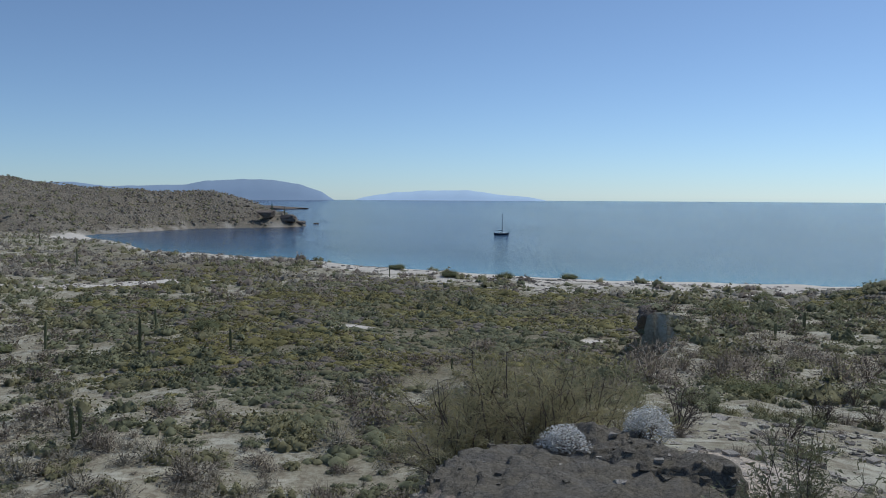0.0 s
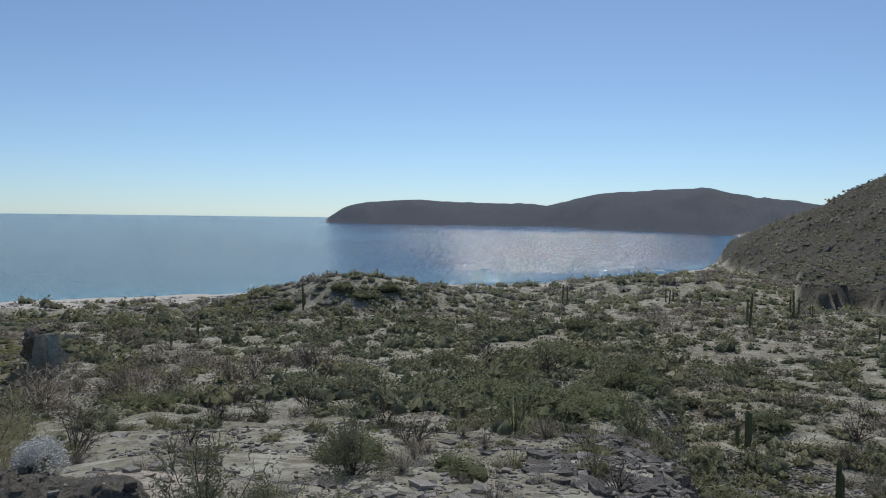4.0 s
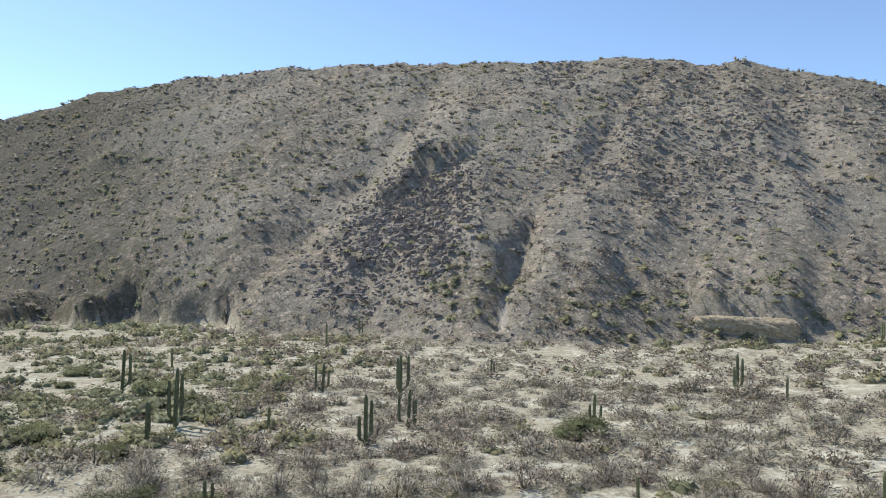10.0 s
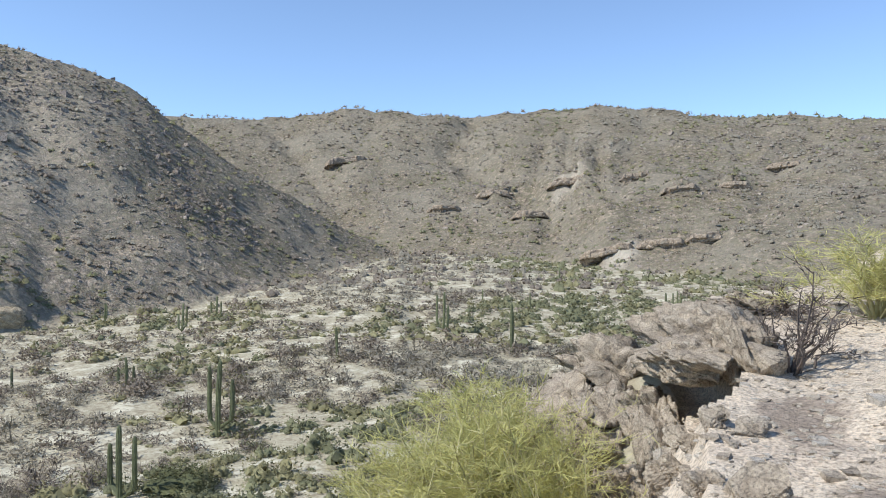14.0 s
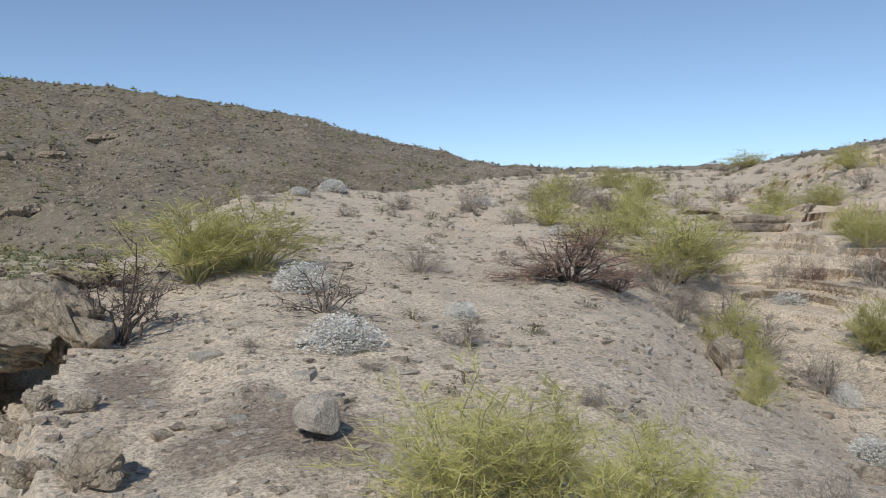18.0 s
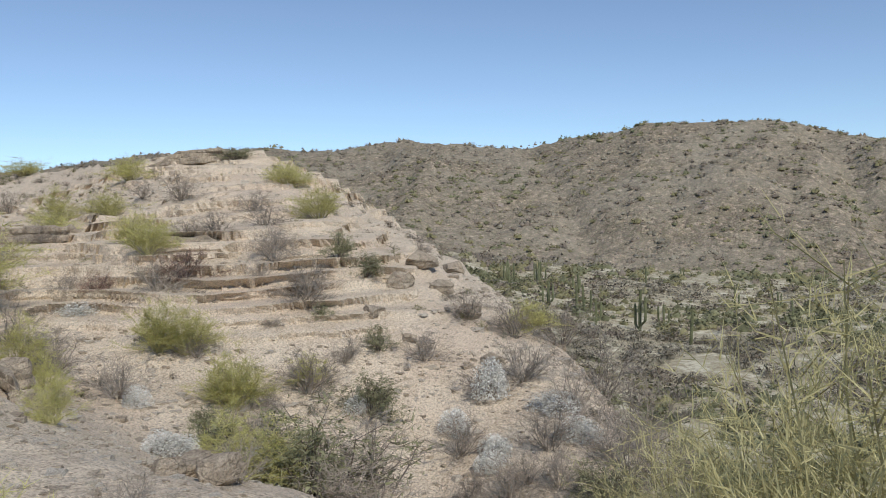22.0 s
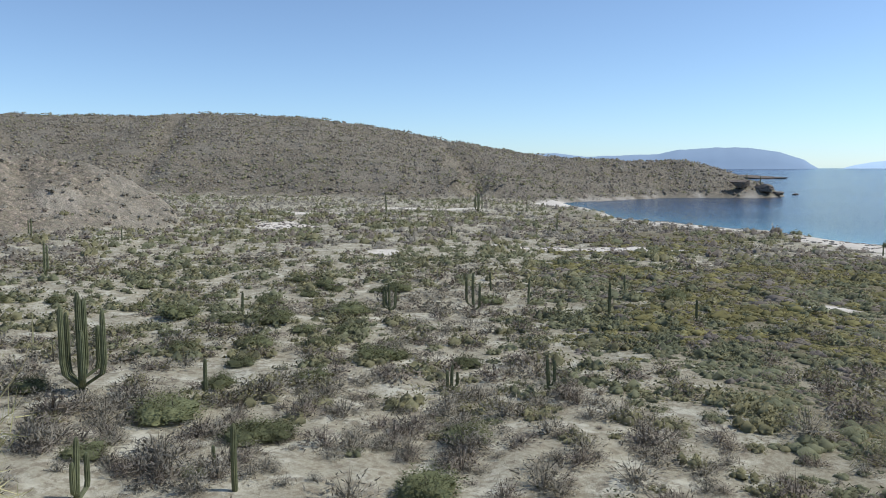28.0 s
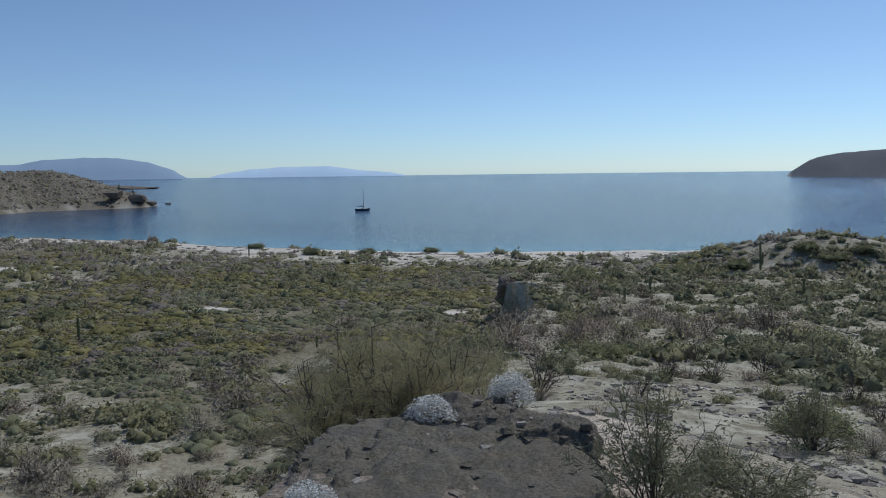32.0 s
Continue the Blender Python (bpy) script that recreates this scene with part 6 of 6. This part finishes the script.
# the moored sailing boat
BOAT_HULL = simple("hull_paint", (0.03, 0.045, 0.075), (0.05, 0.07, 0.11), 0.8, rough=0.35, spec=0.5)
BOAT_WHITE = simple("deck_paint", (0.5, 0.52, 0.55), (0.62, 0.64, 0.66), 1.5, rough=0.4, spec=0.5)
BOAT_METAL = simple("spar_metal", (0.16, 0.17, 0.19), (0.24, 0.25, 0.27), 3.0, rough=0.4, spec=0.6)
BOAT_CLOTH = simple("sail_cover", (0.05, 0.09, 0.2), (0.08, 0.13, 0.26), 3.0)


def sailboat(az, r, length, mast):
    x, y = spot(az, r)
    root = new("sailing_boat")
    root.matrix_world = pose(x, y, 0, 0, 0, -az + 12)
    vs, fs, st = [], [], 13
    for i in range(st):
        u = i / (st - 1)
        xx = (u - 0.5) * length
        beam = length * 0.15 * (math.sin(math.pi * min(1, 0.12 + u * 0.95)) ** 0.7 + 0.02)
        rise = 0.95 + 0.45 * (2 * u - 0.9) ** 2
        for k in range(7):
            t = k / 6 * math.pi
            vs.append((xx * (1 if k not in (2, 3, 4) else 0.92), -math.cos(t) * beam, rise - 1.45 * math.sin(t) ** 0.8))
    for i in range(st - 1):
        fs += [(i * 7 + k, i * 7 + k + 1, (i + 1) * 7 + k + 1, (i + 1) * 7 + k) for k in range(6)]
    fs += [tuple(range(6, -1, -1)), tuple((st - 1) * 7 + k for k in range(7))]
    part("hull", mesh_of("hull", vs, fs, BOAT_HULL, True), root, "dark blue hull")
    deck = [(v[0], v[1] * 0.97, v[2] - 0.05) for i in range(st) for v in (vs[i * 7], vs[i * 7 + 6])]
    part("deck", mesh_of("deck", deck, [(2 * i, 2 * i + 2, 2 * i + 3, 2 * i + 1) for i in range(st - 1)], BOAT_WHITE), root, "pale deck")
    part("cabin", rock_mesh("cabin", length * 0.36, length * 0.18, 0.75, 6, 1, BOAT_WHITE, rough=0.0, boxy=6), root, "pale coachroof", at_=(length * 0.02, 0, 0.9))
    part("mast", mesh_of("mast", *tube([(length * 0.06, 0, 0.9), (length * 0.06, 0, mast)], [0.13, 0.09], 8), BOAT_METAL), root)
    part("boom", mesh_of("boom", *tube([(length * 0.05, 0, 2.4), (-length * 0.36, 0, 2.5)], [0.07, 0.06], 6), BOAT_METAL), root)
    part("furled_sail", mesh_of("furled_sail", *tube([(length * 0.04, 0, 2.75), (-length * 0.1, 0, 2.72), (-length * 0.34, 0, 2.62)], [0.25, 0.22, 0.1], 8), BOAT_CLOTH), root, "blue sail cover")
    for name, a, b in (("forestay", (length * 0.48, 0, 1.3), (length * 0.06, 0, mast)), ("backstay", (-length * 0.48, 0, 1.2), (length * 0.06, 0, mast)),
                       ("shroud", (length * 0.04, length * 0.14, 1.0), (length * 0.06, 0, mast * 0.9)), ("shroud", (length * 0.04, -length * 0.14, 1.0), (length * 0.06, 0, mast * 0.9))):
        part(name, mesh_of(name, *tube([a, b], [0.03, 0.03], 4), BOAT_METAL), root)
    part("spreader", mesh_of("spreader", *tube([(length * 0.06, -1.0, mast * 0.58), (length * 0.06, 1.0, mast * 0.58)], [0.04, 0.04], 4), BOAT_METAL), root)
    return tagged(root, "dark single-masted sailing boat moored in the bay", "sailboat")


sailboat(4.2, 503, 9.6, 13.2)


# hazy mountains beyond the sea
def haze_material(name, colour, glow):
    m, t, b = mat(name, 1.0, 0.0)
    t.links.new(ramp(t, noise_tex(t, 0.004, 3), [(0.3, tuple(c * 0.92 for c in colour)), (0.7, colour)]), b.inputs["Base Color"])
    # haze put in by bluish colour and a glow of its own
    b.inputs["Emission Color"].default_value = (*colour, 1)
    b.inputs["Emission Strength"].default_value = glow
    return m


def far_range(name, crest, r, depth, material, label, seed):
    """A far mountain: a ridge of the given skyline, with slopes before and behind."""
    a0, a1 = crest[0][0], crest[-1][0]
    az = np.linspace(a0, a1, 150)
    el = np.interp(az, [c[0] for c in crest], [c[1] for c in crest])
    vs = []
    for k, s in enumerate((0, 0.5, 1.0, 0.5, 0)):
        rr = r + depth * (k - 2) / 2
        top = EYE + r * np.tan(np.radians(el + 0.04 * fbm(az * 1.7, az * 0 + seed, seed, 4)))
        z = -8 + (np.maximum(top, -7) + 8) * s**1.3
        vs.append(np.stack([rr * np.sin(np.radians(az)), rr * np.cos(np.radians(az)), z], 1))
    n = len(az)
    q = np.array([(k * n + i, k * n + i + 1, (k + 1) * n + i + 1, (k + 1) * n + i) for k in range(4) for i in range(n - 1)])
    return tagged(bulk(name, np.concatenate(vs), q, [material], smooth_shade=True), label, "mountains", kind="structure")


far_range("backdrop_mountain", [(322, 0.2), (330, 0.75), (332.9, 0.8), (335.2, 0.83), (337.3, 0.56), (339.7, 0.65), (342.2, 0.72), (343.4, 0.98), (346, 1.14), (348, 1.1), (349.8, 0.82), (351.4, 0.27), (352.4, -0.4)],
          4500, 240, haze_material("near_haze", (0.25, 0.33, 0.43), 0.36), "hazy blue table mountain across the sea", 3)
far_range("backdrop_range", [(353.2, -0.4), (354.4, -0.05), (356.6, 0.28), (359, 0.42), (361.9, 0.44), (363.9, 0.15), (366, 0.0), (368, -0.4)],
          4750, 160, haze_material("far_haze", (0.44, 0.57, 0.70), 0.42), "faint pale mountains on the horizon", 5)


# ---- small loose stones on the ridge, the cobbled slope and the beach ----
x, y = ring_points(56000, 2.2, 42, 1.6)
_, _, _, _, br, rid = land(x, y)
k = rid & (br > 0.2)
x, y = x[k], y[k]
strew("ridge_gravel", [stone_shape(s + 40) for s in range(6)], x, y, 0.018 + rng.gamma(1.2, 0.015, len(x)) * (1 + np.hypot(x, y) / 12), rng.uniform(0.5, 0.9, len(x)), [GREY_STONE, CRAG], (rng.uniform(0, 1, len(x)) < 0.45).astype(int), 0.1,
      "pale and brown gravel strewn over the ridge top", "stones")
x, y = ring_points(26000, 3.2, 16, 1.3)
a = np.degrees(np.arctan2(x, y)) % 360
_, _, _, _, br, rid = land(x, y)
k = rid & (br > 0.2) & (a > 176) & (a < 278) & (fbm(x / 1.7, y / 1.7, 47, 3) > -0.12)
x, y = x[k], y[k]
strew("rock_flakes", [stone_shape(s + 140) for s in range(6)], x, y, 0.03 + rng.gamma(1.3, 0.018, len(x)) * (0.6 + np.hypot(x, y) / 12), rng.uniform(0.2, 0.5, len(x)), [PALE_FLAKE, GREY_STONE, CRAG], rng.choice([0, 0, 1, 2], len(x)), 0.05,
      "pale flat flakes of weathered rock on the ridge", "stones")
a, r = rng.uniform(46, 72, 15000), np.sqrt(rng.uniform(13**2, 62**2, 15000))
x, y = r * np.sin(np.radians(a)), r * np.cos(np.radians(a))
k = (np.abs(a - 59) < 10 + 8 * fbm(x / 6, y / 6, 5)) & (fbm(x / 7, y / 7, 6) > -0.3)
x, y = x[k], y[k]
strew("cobbles", [stone_shape(s + 60) for s in range(6)], x, y, 0.1 + rng.gamma(1.4, 0.06, len(x)), rng.uniform(0.6, 1.0, len(x)), [COBBLE, GREY_STONE], (rng.uniform(0, 1, len(x)) < 0.1).astype(int), 0.1, "grey cobbles covering the slope of the spur", "stones")
a, r = rng.uniform(4, 62, 14000), 8 + 62 * rng.uniform(0, 1, 14000) ** 1.3
x, y = r * np.sin(np.radians(a)), r * np.cos(np.radians(a))
k = (fbm(x / 5, y / 5, 15) > -0.1) & land(x, y)[5]
x, y = x[k], y[k]
strew("spur_gravel", [stone_shape(s + 60) for s in range(6)], x, y, 0.04 + rng.gamma(1.2, 0.03, len(x)) * (1 + np.hypot(x, y) / 30), rng.uniform(0.5, 0.9, len(x)), [COBBLE, GREY_STONE], (rng.uniform(0, 1, len(x)) < 0.5).astype(int), 0.1, "grey and pale gravel on the sandy spur", "stones")
x, y = ring_points(60000, 180, 300, 1.0)
zb, sdb, ohb, _, _, _ = land(x, y)
k = (sdb > 0.3) & (zb > 1.0) & (zb < 6) & (fbm(x / 8, y / 8, 8) > -0.02)
x, y = x[k][:6000], y[k][:6000]
strew("beach_stones", [stone_shape(s + 80) for s in range(4)], x, y, rng.uniform(0.3, 1.1, len(x)), rng.uniform(0.5, 0.9, len(x)), [GREY_STONE, ROCK], (rng.uniform(0, 1, len(x)) < 0.5).astype(int), 0.1, "grey and white stones along the beach ridge", "stones")
